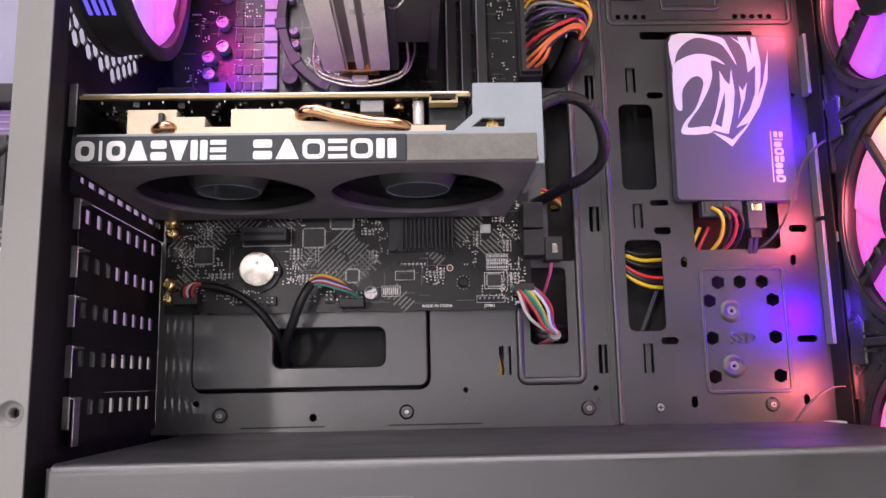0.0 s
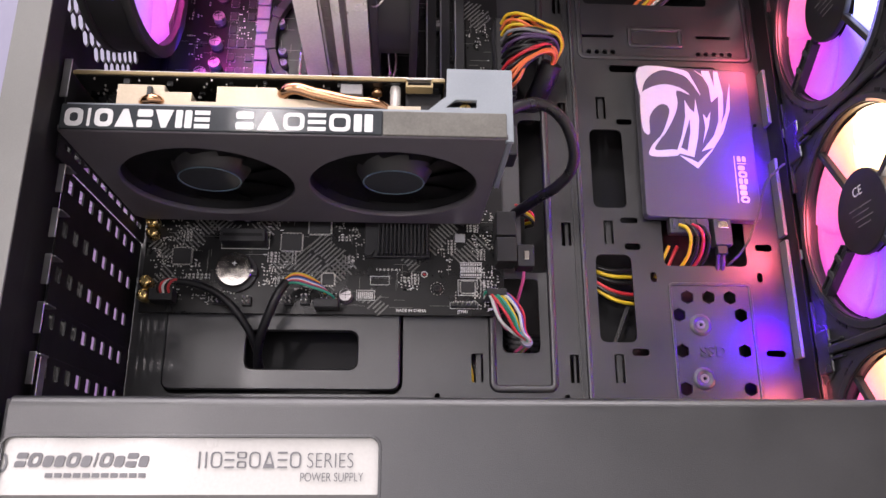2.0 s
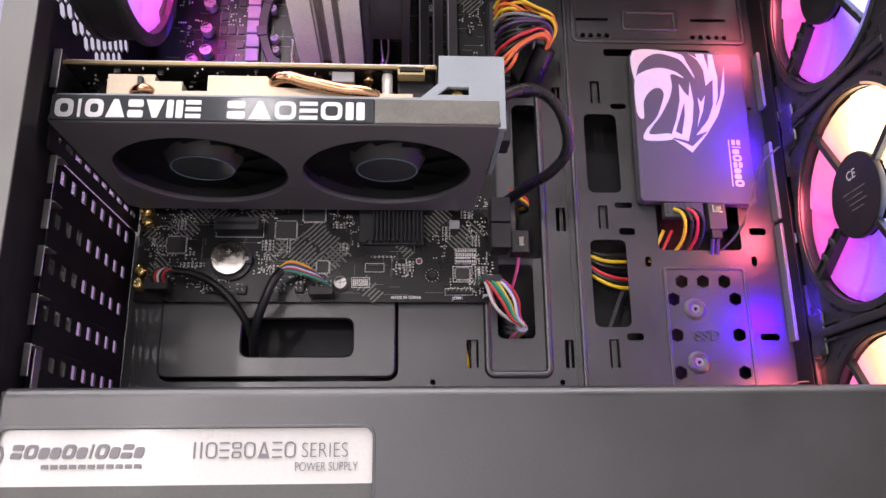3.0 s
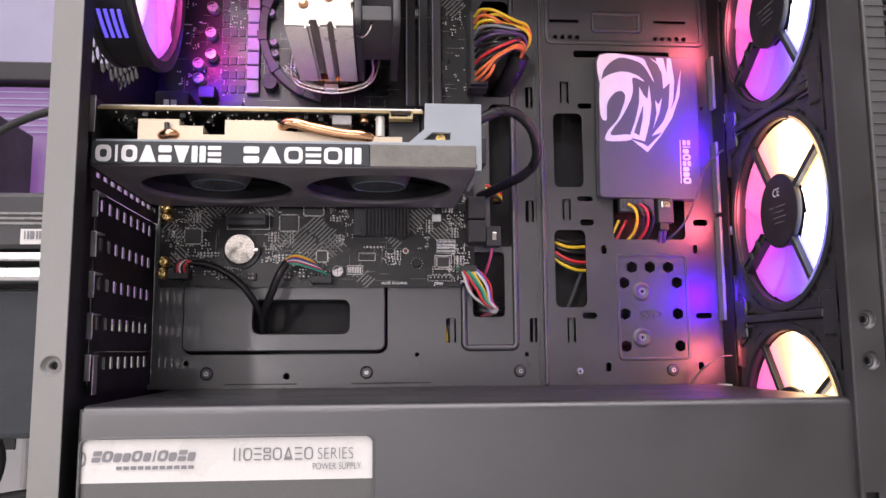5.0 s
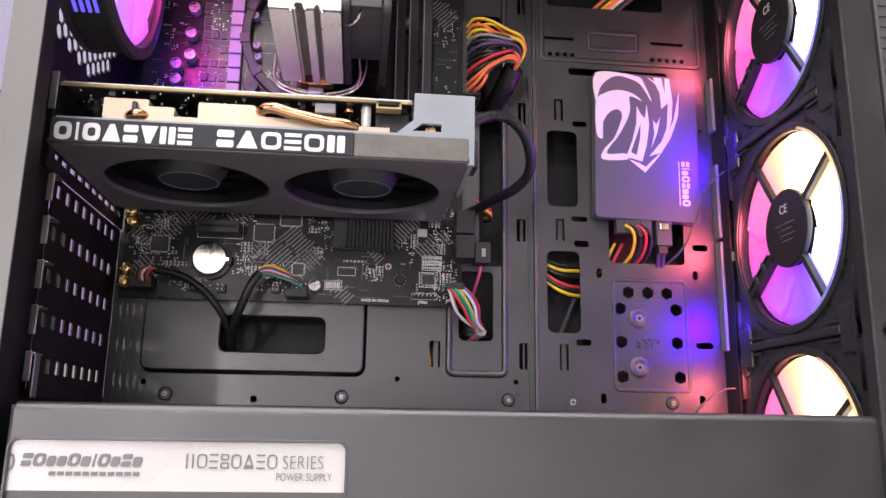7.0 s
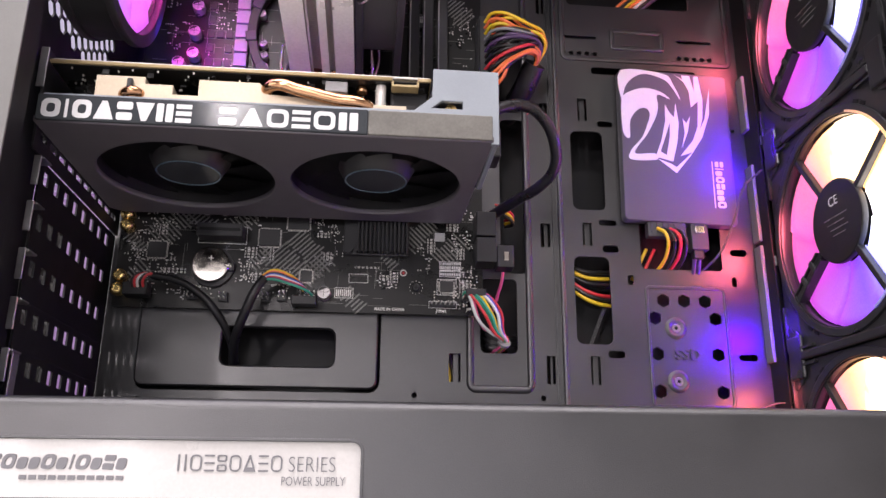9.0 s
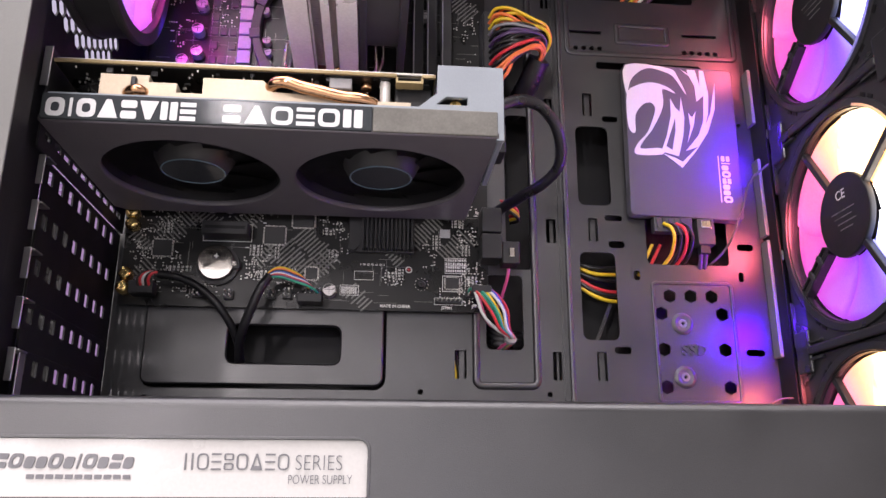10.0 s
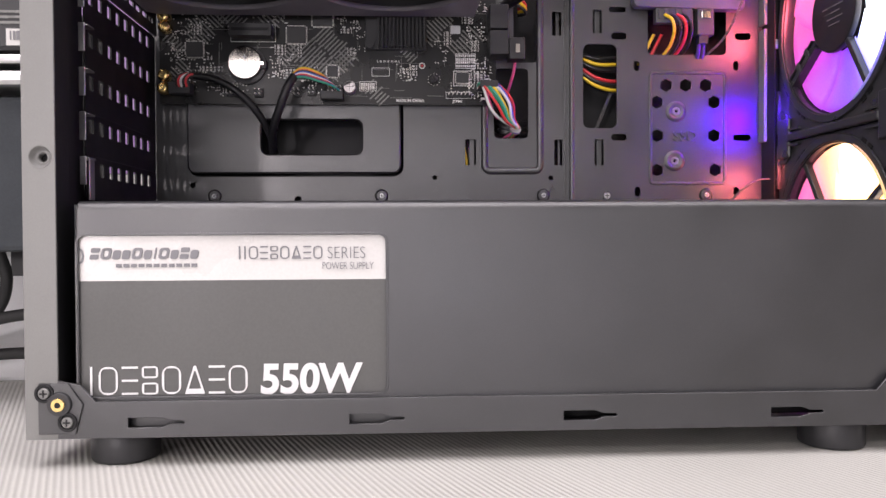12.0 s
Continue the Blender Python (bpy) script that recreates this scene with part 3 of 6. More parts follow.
# front bezel with louvres
bezel = part("front_bezel", box(0.2444, 0.2565, -0.0040, 0.0045, 0.006, TOP + 0.002, 0.0012), BEZEL, case, "grey plastic front with fine louvres")
part("bezel_core", box(0.2560, 0.2900, 0.0065, 0.186, 0.006, TOP + 0.002, 0.001), INNER, bezel)
part("bezel_outer", box(0.2668, 0.2900, -0.0036, 0.0062, 0.006, TOP + 0.002, 0.001), BEZEL, bezel)
part("bezel_edge", box(0.2562, 0.2990, 0.001, 0.186, 0.000 + 0.0005, 0.0058, 0.001), BEZEL, bezel)
louvre_mesh, ridge_mesh = bpy.data.meshes.new("louvre"), bpy.data.meshes.new("ridge")
for mesh, shape in ((louvre_mesh, box(0.2564, 0.2669, -0.0038, 0.0060, -0.0012, 0.0012, 0.0004)), (ridge_mesh, box(0.2462, 0.2668, -0.0046, -0.0037, -0.0003, 0.0003, 0.0002))):
    shape.transform(Matrix.Translation(-ROOT[bezel]))
    shape.to_mesh(mesh)
    shape.free()
    mesh.materials.append(BEZEL)
for i in range(75):
    for name, mesh, lift in (("louvre", louvre_mesh, 0.0), ("ridge", ridge_mesh, 0.0012)):
        ob = new(name, mesh)
        ob.parent = bezel
        ob.location = (0, 0, 0.008 + 0.0056 * i + lift)

# ---- power supply ----
psu = thing("power_supply", (-0.062, 0.07, 0.0145), "black power supply with a grey and white printed label", "power supply")
part("housing", box(-0.1290, 0.012, -0.0010, 0.140, 0.0145, 0.1045, 0.001), STEEL, psu)
label = part("label", plate([rect(-0.1288, 0.0292, -0.0015, 0.0772, 0.0005)], 0.0004, FRONT(0, -0.0014, 0)), LABEL_GREY, psu, "dark grey printed label")
part("label_band", plate([rect(-0.1288, 0.0772, -0.0015, 0.0960, 0.0005)], 0.0004, FRONT(0, -0.0014, 0)), LABEL_WHITE, psu, "white band across the label")
LY = -0.0019


def glyphs(kinds, u0, u1, v0, v1, y, mat, parent, lean=0.0, stroke=0.22, gap=0.16, name="brand_shape", m=None):
    """A row of plain shapes that stands for a brand's name."""
    wide = {"bar": 0.36, "frame": 1.0, "twin": 0.85, "triple": 0.85, "slab": 0.75, "wedge": 1.05, "fan": 1.0, "post": 0.85, "pair": 0.9}
    total = sum(wide[k] for k in kinds) + gap * (len(kinds) - 1)
    s, u, h = (u1 - u0) / total, u0, v1 - v0
    for k in kinds:
        w = wide[k] * s
        t = min(stroke * h, w * 0.45)
        if k == "bar":
            o = [[rect(u + (w - t) / 2, v0, u + (w + t) / 2, v1)]]
        elif k == "slab":
            o = [[rect(u, v0, u + w, v0 + h * 0.8, h * 0.2)]]
        elif k == "frame":
            o = [[rect(u, v0, u + w, v1, h * 0.3), rect(u + t, v0 + t, u + w - t, v1 - t, h * 0.16)]]
        elif k == "twin":
            o = [[rect(u, v1 - h * 0.42, u + w, v1, h * 0.12)] + ([rect(u + t, v1 - h * 0.42 + t * 0.8, u + w - t, v1 - t * 0.8)] if t < h * 0.2 else []), [rect(u, v0, u + w, v0 + h * 0.42, h * 0.12)] + ([rect(u + t, v0 + t * 0.8, u + w - t, v0 + h * 0.42 - t * 0.8)] if t < h * 0.2 else [])]
        elif k == "triple":
            t = min(t, h * 0.24)
            o = [[rect(u, q, u + w, q + t)] for q in (v0, v0 + (h - t) / 2, v1 - t)]
        elif k == "wedge":
            o = [[[(u, v0), (u + w, v0), (u + w / 2 + t * 0.5, v1), (u + w / 2 - t * 0.5, v1)]]]
        elif k == "fan":
            o = [[[(u, v1), (u + w, v1), (u + w / 2 + t * 0.5, v0), (u + w / 2 - t * 0.5, v0)]]]
        elif k == "post":
            o = [[rect(u, v0 + h * 0.6, u + w, v1, h * 0.08)], [rect(u + w * 0.2, v0, u + w * 0.8, v0 + h * 0.42, h * 0.08)]]
        else:
            o = [[rect(u, v0, u + w * 0.42, v1, h * 0.08)], [rect(u + w * 0.56, v0, u + w, v1, h * 0.08)]]
        if stroke < 0.13 and k in ("wedge", "fan", "post", "pair"):
            o = [q + [[(sum(p[0] for p in q[0]) / len(q[0]) + (a - sum(p[0] for p in q[0]) / len(q[0])) * (1 - 1.6 * stroke * 3), sum(p[1] for p in q[0]) / len(q[0]) + (b - sum(p[1] for p in q[0]) / len(q[0])) * (1 - 1.6 * stroke * 3)) for a, b in q[0]]] for q in o]
        for outlines in o:
            part(name, plate([[(a + lean * (b - v0), b) for a, b in q] for q in outlines], 0.00025, m or FRONT(0, y, 0)), mat, parent)
        u += w + gap * s


glyphs(["twin", "frame", "slab", "slab", "frame", "slab", "bar", "frame", "slab", "twin", "slab"], -0.1243, -0.0800, 0.0862, 0.0910, LY, INK, label, 0.2, 0.24)
for i in range(11):
    u = -0.1135 + 0.0031 * i
    part("small_print", plate([rect(u, 0.0828, u + 0.0024, 0.0843)], 0.0002, FRONT(0, LY, 0)), INK, label)
part("round_mark", plate([[( -0.1287, 0.0840), (-0.1270, 0.0850), (-0.1264, 0.0876), (-0.1270, 0.0902), (-0.1287, 0.0914), (-0.1287, 0.0905), (-0.1276, 0.0895), (-0.1272, 0.0876), (-0.1276, 0.0858), (-0.1287, 0.0849)]], 0.0002, FRONT(0, LY, 0)), INK, label)
glyphs(["bar", "bar", "frame", "triple", "twin", "frame", "wedge", "triple", "frame"], -0.0633, -0.0280, 0.0859, 0.0914, LY, INK, label, 0, 0.11, 0.22)
part("printed_line", letters("SERIES", 0.0074, FRONT(-0.0262, LY, 0.0860), 0.0001, 0.80, 0, -0.00012), INK, label)
part("printed_line", letters("POWER SUPPLY", 0.0043, FRONT(-0.0283, LY, 0.0815), 0.0001, 0.72, 0, -0.00004), INK, label)
glyphs(["bar", "frame", "triple", "twin", "frame", "wedge", "triple", "frame"], -0.1255, -0.0597, 0.0296, 0.0414, LY, WHITE, label, 0, 0.075, 0.2)
part("printed_line", letters("550W", 0.0172, FRONT(-0.0546, LY, 0.0296), 0.0001, 0.955, 0.06, 0.00055), WHITE, label)

# ---- front fans ----
GLOW = fan_glow("milky_lit_blades", [(-180, (1, 1, 1)), (-165, (0.95, 0.97, 1)), (-145, (0.55, 0.65, 1)), (-122, (0.3, 0.3, 1)), (-108, (0.22, 0.06, 1)), (-80, (0.42, 0.05, 0.95)), (-45, (0.72, 0.06, 0.85)), (0, (1, 0.085, 0.55)),
                                        (48, (1, 0.18, 0.4)), (68, (1, 0.4, 0.22)), (84, (1, 0.55, 0.2)), (104, (1, 0.80, 0.5)), (125, (1, 0.75, 0.3)), (146, (1, 0.45, 0.08)), (158, (1, 0.9, 0.7)), (180, (1, 1, 1))],
                [(-180, 0.55), (-145, 0.40), (-120, 0.2), (-100, 0.085), (0, 0.095), (50, 0.13), (72, 0.2), (95, 0.5), (180, 0.55)])
# emission in place of the diode light that falls on the frame's rim
RIM_GLOW = fan_glow("fan_rim_glow", [(-180, (0.25, 0.30, 1)), (-150, (0.08, 0.06, 1)), (-100, (0.06, 0.02, 0.6)), (0, (0.3, 0.05, 0.3)), (95, (0.5, 0.12, 0.03)), (125, (1, 0.38, 0.04)), (155, (1, 0.60, 0.10)), (172, (0.7, 0.7, 0.5)), (180, (0.25, 0.30, 1))],
                    [(-180, 0.10), (-150, 0.09), (-100, 0.02), (0, 0.02), (95, 0.03), (125, 0.10), (155, 0.12), (180, 0.10)])
FX, FY = 0.2370, 0.0790


def front_fan(z):
    fan = thing("case_fan", (FX, FY, z), "black case fan with milky blades lit pink, white and blue", "fan", "front case fans")
    m = BACKSIDE(FX, FY, z)
    corners = [ring(a * 0.0525, b * 0.0525, 0.0021, 12) for a in (-1, 1) for b in (-1, 1)]
    part("frame", plate([rect(-0.0597, -0.0597, 0.0597, 0.0597, 0.006), ring(0, 0, 0.0548, 64)] + corners, 0.0035, m, 0.0004), FAN_BLACK, fan)
    bm = merged([plate([ring(0, 0, 0.0590, 64), ring(0, 0, 0.0556, 64)], 0.0170, m @ Matrix.Translation((0, 0, -0.0036)))])
    smooth(part("duct", bm, FAN_BLACK, fan))
    part("front_flange", plate([rect(-0.0597, -0.0597, 0.0597, 0.0597, 0.006), ring(0, 0, 0.0575, 64)], 0.0035, m @ Matrix.Translation((0, 0, -0.0207)), 0.0004), PLASTIC, fan)
    smooth(part("rim_lip", plate([ring(0, 0, 0.0590, 64), ring(0, 0, 0.0556, 64)], 0.0014, m @ Matrix.Translation((0, 0, 0.0012)), 0.0005), FAN_BLACK, fan))
    for cu, cv in ((-1, -1), (-1, 1), (1, -1), (1, 1)):
        smooth(part("corner_pad", disc(m @ Matrix.Translation((cu * 0.0525, cv * 0.0525, 0.0)), 0.0050, 0.0008, 24), PLASTIC_SOFT, fan))
        part("corner_rib", plate([[(cu * 0.0470, cv * 0.0590), (cu * 0.0450, cv * 0.0560), (cu * 0.0560, cv * 0.0450), (cu * 0.0590, cv * 0.0470)][::(1 if cu * cv > 0 else -1)]], 0.0012, m @ Matrix.Translation((0, 0, 0.0009))), FAN_BLACK, fan)
    hub = smooth(part("motor_hub", disc(m @ Matrix.Translation((0, 0, -0.0036)), 0.0222, 0.0034, 48, bevel=0.0008), PLASTIC, fan))
    part("printed_mark", letters("CE", 0.0070, m @ pose(-0.0045, 0.0085, 0.0001, 0, 0, 0), 0.00005), SILK, hub)
    for i in range(4):
        part("print_bar", plate([rect(-0.010 + 0.002 * i, 0.002 - 0.0032 * i, 0.010 - 0.003 * (i % 2), 0.0026 - 0.0032 * i)], 0.0001, m @ Matrix.Translation((0, 0, 0.0001))), TRACE, hub)
    for k in range(4):
        a = radians(34) + k * math.pi / 2
        bm = box(0.0205, 0.0572, -0.0017, 0.0017, -0.0045, -0.0005, 0.0006)
        bm.transform(m @ Matrix.Rotation(a, 4, "Z"))
        part("strut", bm, FAN_BLACK, fan)
        for d in (0.0,):
            u, v = 0.0525 * (1 if k in (0, 3) else -1), 0.0525 * (1 if k < 2 else -1)
            screw(0, 0, 0, fan, 0.0026, PLASTIC, m @ Matrix.Translation((u, v, 0.0008)))
    # the lead runs along one strut in a clipped channel
    turn = m @ Matrix.Rotation(radians(214), 4, "Z")
    for y0, y1 in ((-0.0034, -0.0022), (0.0022, 0.0034)):
        bm = box(0.0240, 0.0560, y0, y1, -0.0050, 0.0004, 0.0003)
        bm.transform(turn)
        part("lead_channel", bm, FAN_BLACK, fan)
    for r in (0.030, 0.041):
        bm = box(r, r + 0.003, -0.0036, 0.0036, -0.0006, 0.0009, 0.0003)
        bm.transform(turn)
        part("lead_clip", bm, PLASTIC_SOFT, fan)
    for cu, cv in ((-1, -1), (-1, 1), (1, -1), (1, 1)):
        # raised edges of the corner and pockets beside the ring
        for swap in (0, 1):
            e = [(0.0330, 0.0588), (0.0588, 0.0588), (0.0588, 0.0574), (0.0330, 0.0574)]
            e = [((q, p) if swap else (p, q)) for p, q in e]
            part("corner_edge", plate([[(cu * p, cv * q) for p, q in e]], 0.0022, m @ Matrix.Translation((0, 0, 0.0021))), FAN_BLACK, fan)
        for a0 in (30, 36, 54, 60):
            p, q = 0.0603 * math.cos(radians(a0)), 0.0603 * math.sin(radians(a0))
            bm = box(-0.0012, 0.0012, -0.0020, 0.0020, -0.0001, 0.0004)
            bm.transform(m @ Matrix.Translation((cu * p, cv * q, 0)) @ Matrix.Rotation(math.atan2(cv * q, cu * p), 4, "Z"))
            part("pocket", bm, INNER, fan)
    # thin arc added to glow where diode light catches the rim
    arc = [radians(-66 + 132 * i / 30) for i in range(31)]
    sector = [(0.0563 * math.cos(a), 0.0563 * math.sin(a)) for a in arc] + [(0.0550 * math.cos(a), 0.0550 * math.sin(a)) for a in reversed(arc)]
    smooth(part("lit_rim", plate([sector], 0.0010, m @ Matrix.Translation((0, 0, 0.0018))), RIM_GLOW, fan, "thin strip glowing amber and blue for the diode light on the rim"))
    for k in range(9):
        bm = bmesh.new()
        grid = []
        for i in range(7):
            r = 0.0210 + (0.0543 - 0.0210) * i / 6
            line = []
            for j in range(7):
                s = j / 6 - 0.5
                a = 2 * math.pi * k / 9 + s * radians(55) - 0.35 * (i / 6) ** 1.3
                line.append(bm.verts.new((r * math.cos(a), r * math.sin(a), -0.0068 + 0.0024 * s + 0.0008 * math.sin(math.pi * j / 6))))
            grid.append(line)
        for i in range(6):
            for j in range(6):
                bm.faces.new((grid[i][j], grid[i + 1][j], grid[i + 1][j + 1], grid[i][j + 1]))
        top = list(bm.faces)
        bmesh.ops.solidify(bm, geom=top, thickness=0.0008)
        bm.transform(m)
        smooth(part("blade", bm, GLOW, fan))
    bm = smooth(part("rotor_cup", disc(m @ Matrix.Translation((0, 0, -0.0190)), 0.0208, 0.0120, 40), PLASTIC, fan))
    return fan


fan = front_fan(0.2150)
for z in (0.0897, 0.3392):
    copy_thing(fan, pose(FX, FY, z))

# dark sheet added so that the gap beside the bezel looks shaded
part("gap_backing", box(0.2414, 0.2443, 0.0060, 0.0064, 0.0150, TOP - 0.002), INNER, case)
# glowing strips added for fan light that leaks between post and bezel
AMBER = glowing("amber_gap_glow", (1.0, 0.50, 0.04), 1.6)
for k, (z0, z1) in enumerate(((0.0950, 0.1190), (0.2060, 0.2170), (0.2900, 0.3030))):
    part("lit_edge", box(0.2427, 0.2441, 0.0030, 0.0045, z0, z1), AMBER, case, "amber glow strip for fan light leaking through the gap")

# bars that bridge the gaps between the fans
for z in (0.1523, 0.2771):
    part("bridge_bar", box(0.2338, 0.2368, 0.0330, 0.1240, z - 0.0024, z + 0.0024, 0.0010), FAN_BLACK, case, "black bar between two fans")
    for y0, y1 in ((0.0210, 0.0340), (0.1230, 0.1370)):
        part("bridge_plate", box(0.2345, 0.2368, y0, y1, z - 0.0120, z + 0.0120, 0.0012), FAN_BLACK, case)

# brackets that carry the fans, with screws
for y0, y1 in ((0.0120, 0.0215), (0.1375, 0.1470)):
    part("fan_rail", box(0.2580, 0.2600, y0, y1, 0.02, TOP - 0.003, 0.0004), INNER, case)
part("corner_flange", box(0.2354, 0.2604, 0.1478, 0.1492, 0.0150, TOP - 0.001), INNER, case)
part("front_grille", box(0.2605, 0.2612, 0.0, 0.186, 0.015, TOP - 0.002), INNER, case)

# ---- rear fan ----
rear_fan = thing("case_fan", (-0.1460, 0.054, 0.348), "black rear fan with a milky rotor lit violet", "fan")
m = SIDE(-0.1200, 0.054, 0.348)
part("frame", plate([ring(0, 0, 0.0600, 64), ring(0, 0, 0.0545, 64)], 0.0040, m, 0.0005), PLASTIC, rear_fan)
part("back_flange", plate([ring(0, 0, 0.0580, 64), ring(0, 0, 0.0565, 64)], 0.0035, m @ Matrix.Translation((0, 0, -0.0215)), 0.0005), PLASTIC, rear_fan)
smooth(part("duct", merged([plate([ring(0, 0, 0.0575, 64), ring(0, 0, 0.0550, 64)], 0.0165, m @ Matrix.Translation((0, 0, -0.0045)))]), PLASTIC, rear_fan))
LIT = glowing("blue_lit_slot", (0.13, 0.09, 1.0), 1.2)
for i, d in enumerate((-0.0075, -0.0108, -0.0141, -0.0174)):
    for a0, a1 in ((160, 226), (231, 248)):
        seg = [(0.0581 * math.cos(radians(a0 + (a1 - a0) * s / 14)), 0.0581 * math.sin(radians(a0 + (a1 - a0) * s / 14))) for s in range(15)]
        seg += [(0.0560 * math.cos(radians(a1 - (a1 - a0) * s / 14)), 0.0560 * math.sin(radians(a1 - (a1 - a0) * s / 14))) for s in range(15)]
        part("lit_slot", plate([seg], 0.0016, m @ Matrix.Translation((0, 0, d))), LIT, rear_fan)
GLOW2 = fan_glow("milky_violet_blades", [(-180, (1, 0.95, 1)), (-120, (0.8, 0.45, 1)), (-90, (0.45, 0.15, 1)), (-60, (0.75, 0.1, 0.95)), (0, (0.9, 0.15, 0.85)), (90, (0.6, 0.3, 1)), (180, (1, 0.95, 1))],
                 [(-180, 0.4), (-120, 0.25), (-90, 0.10), (-60, 0.10), (0, 0.10), (180, 0.4)])
for k in range(9):
    bm = bmesh.new()
    grid = []
    for i in range(6):
        r = 0.020 + 0.0343 * i / 5
        grid.append([bm.verts.new((r * math.cos(a), r * math.sin(a), -0.0065 + 0.005 * s)) for s, a in [(j / 6 - 0.5, 2 * math.pi * k / 9 + (j / 6 - 0.5) * radians(54) - 0.3 * i / 5) for j in range(7)]])
    for i in range(5):
        for j in range(6):
            bm.faces.new((grid[i][j], grid[i + 1][j], grid[i + 1][j + 1], grid[i][j + 1]))
    bmesh.ops.solidify(bm, geom=list(bm.faces), thickness=0.0008)
    bm.transform(m)
    smooth(part("blade", bm, GLOW2, rear_fan))
smooth(part("motor_hub", disc(m @ Matrix.Translation((0, 0, -0.0120)), 0.0205, 0.0100, 40, bevel=0.001), PLASTIC, rear_fan))

# ---- motherboard ----
BY = 0.1512
board = thing("motherboard", (-0.03, TRAY, 0.1757), "black motherboard with grey traces and small parts", "motherboard")
rim = [(-0.1400, 0.1757), (0.0600, 0.1757), (0.0640, 0.1780), (0.0640, TOP - 0.012), (-0.1400, TOP - 0.012)]
part("board", plate([rim], 0.0016, FRONT(0, BY, 0)), PCB, board)
for x in (-0.132, 0.0182, 0.058):
    for z in (0.186, 0.2001, 0.3005):
        part("standoff", disc(pose(x, BY + 0.0016, z, -90), 0.0028, TRAY - BY - 0.0017, 6), BRASS, board)


def chip(x0, z0, x1, z1, h=0.0012, mat=CHIP, legs=0, name="chip", parent=board, outline=False):
    ob = part(name, box(x0, x1, BY - h, BY, z0, z1, min(0.0003, h / 4)), mat, parent)
    if legs:
        bm = bmesh.new()
        n = max(3, int((x1 - x0) / 0.0008))
        for i in range(n):
            u = x0 + (x1 - x0) * (i + 0.5) / n
            box(u - 0.0002, u + 0.0002, BY - 0.0004, BY, z0 - 0.0009, z1 + 0.0009, bm=bm)
        if legs > 1:
            n = max(3, int((z1 - z0) / 0.0008))
            for i in range(n):
                v = z0 + (z1 - z0) * (i + 0.5) / n
                box(x0 - 0.0009, x1 + 0.0009, BY - 0.0004, BY, v - 0.0002, v + 0.0002, bm=bm)
        tagged(part("lead_row", bm, SOLDER, ob), kind="stuff")
    if outline:
        silk_box(x0 - 0.0014, z0 - 0.0014, x1 + 0.0014, z1 + 0.0014)
    return ob


def silk_box(x0, z0, x1, z1, w=0.00025, mat=SILK):
    part("printed_outline", plate([rect(x0, z0, x1, z1), rect(x0 + w, z0 + w, x1 - w, z1 - w)], 0.0001, FRONT(0, BY - 0.00012, 0)), mat, board)


def can(x, z, r=0.0031, h=0.0065, body=CHIP, top=CAN):
    ob = smooth(part("capacitor", disc(FRONT(x, BY, z), r, h, 24, bevel=0.0004), top, board, "round metal capacitor"))
    part("sleeve", disc(FRONT(x, BY, z), r * 1.12, h * 0.22, 8), body, ob)
    part("polarity_mark", plate([[(x + 0.86 * r * math.cos(radians(55 + 10 * i)), z + 0.86 * r * math.sin(radians(55 + 10 * i))) for i in range(13)]], 0.0001, FRONT(0, BY - h - 0.0001, 0)), CHIP, ob)
    for d in (0, 1):
        u, v = (r * 0.7, 0.00012) if d else (0.00012, r * 0.7)
        part("vent_score", plate([rect(x - u, z - v, x + u, z + v)], 0.0001, FRONT(0, BY - h - 0.0002, 0)), INNER, ob)
    return ob


chip(-0.0635, 0.2126, -0.0522, 0.2226, 0.0014, legs=2)
chip(-0.0394, 0.1925, -0.0330, 0.1990, 0.0010, legs=2)
chip(0.0394, 0.1890, 0.0470, 0.1952, 0.0016, legs=2)
silk_box(0.0376, 0.1872, 0.0488, 0.1966, 0.0003)
chip(-0.1240, 0.2040, -0.1140, 0.2130, 0.0012, legs=2)
chip(-0.0480, 0.2230, -0.0360, 0.2330, 0.0016, legs=2)
chip(0.0360, 0.2190, 0.0420, 0.2240, 0.0012, ZINC)
# chipset heatsink with fins
sink = part("heatsink", box(-0.0161, 0.0212, BY - 0.0035, BY - 0.0003, 0.2085, 0.2300, 0.0006), PLASTIC, board, "small black finned heatsink")
for i in range(13):
    x = -0.0085 + 0.0023 * i
    part("fin", box(x, x + 0.0011, BY - 0.0085, BY - 0.0034, 0.2092, 0.2294, 0.0002), PLASTIC, sink)
smooth(part("pin_head", disc(FRONT(-0.0135, BY - 0.0035, 0.2115), 0.0028, 0.0025, 20), PLASTIC, sink))
# expansion slots
for z, x0, x1 in ((0.2185, -0.0965, -0.0715), (0.2555, -0.0965, -0.0080)):
    slot = part("expansion_slot", box(x0, x1, BY - 0.0105, BY, z - 0.0038, z + 0.0038, 0.0005), PLASTIC, board)
    part("slot_groove", box(x0 + 0.0015, x1 - 0.0015, BY - 0.01065, BY - 0.0103, z - 0.0009, z + 0.0009), INNER, slot)
    silk_box(x0 - 0.001, z - 0.0052, x1 + 0.001, z + 0.0052)
# coin cell in its holder
holder = smooth(part("battery_holder", disc(FRONT(-0.0878, BY, 0.1990), 0.0115, 0.0024, 40), PLASTIC, board))
part("holder_tab", box(-0.0790, -0.0755, BY - 0.0045, BY, 0.1965, 0.2015, 0.0004), PLASTIC, holder)
smooth(part("coin_battery", disc(FRONT(-0.0884, BY - 0.0024, 0.1998), 0.0100, 0.0030, 48, bevel=0.0006), BATTERY, holder, "shiny coin battery"))
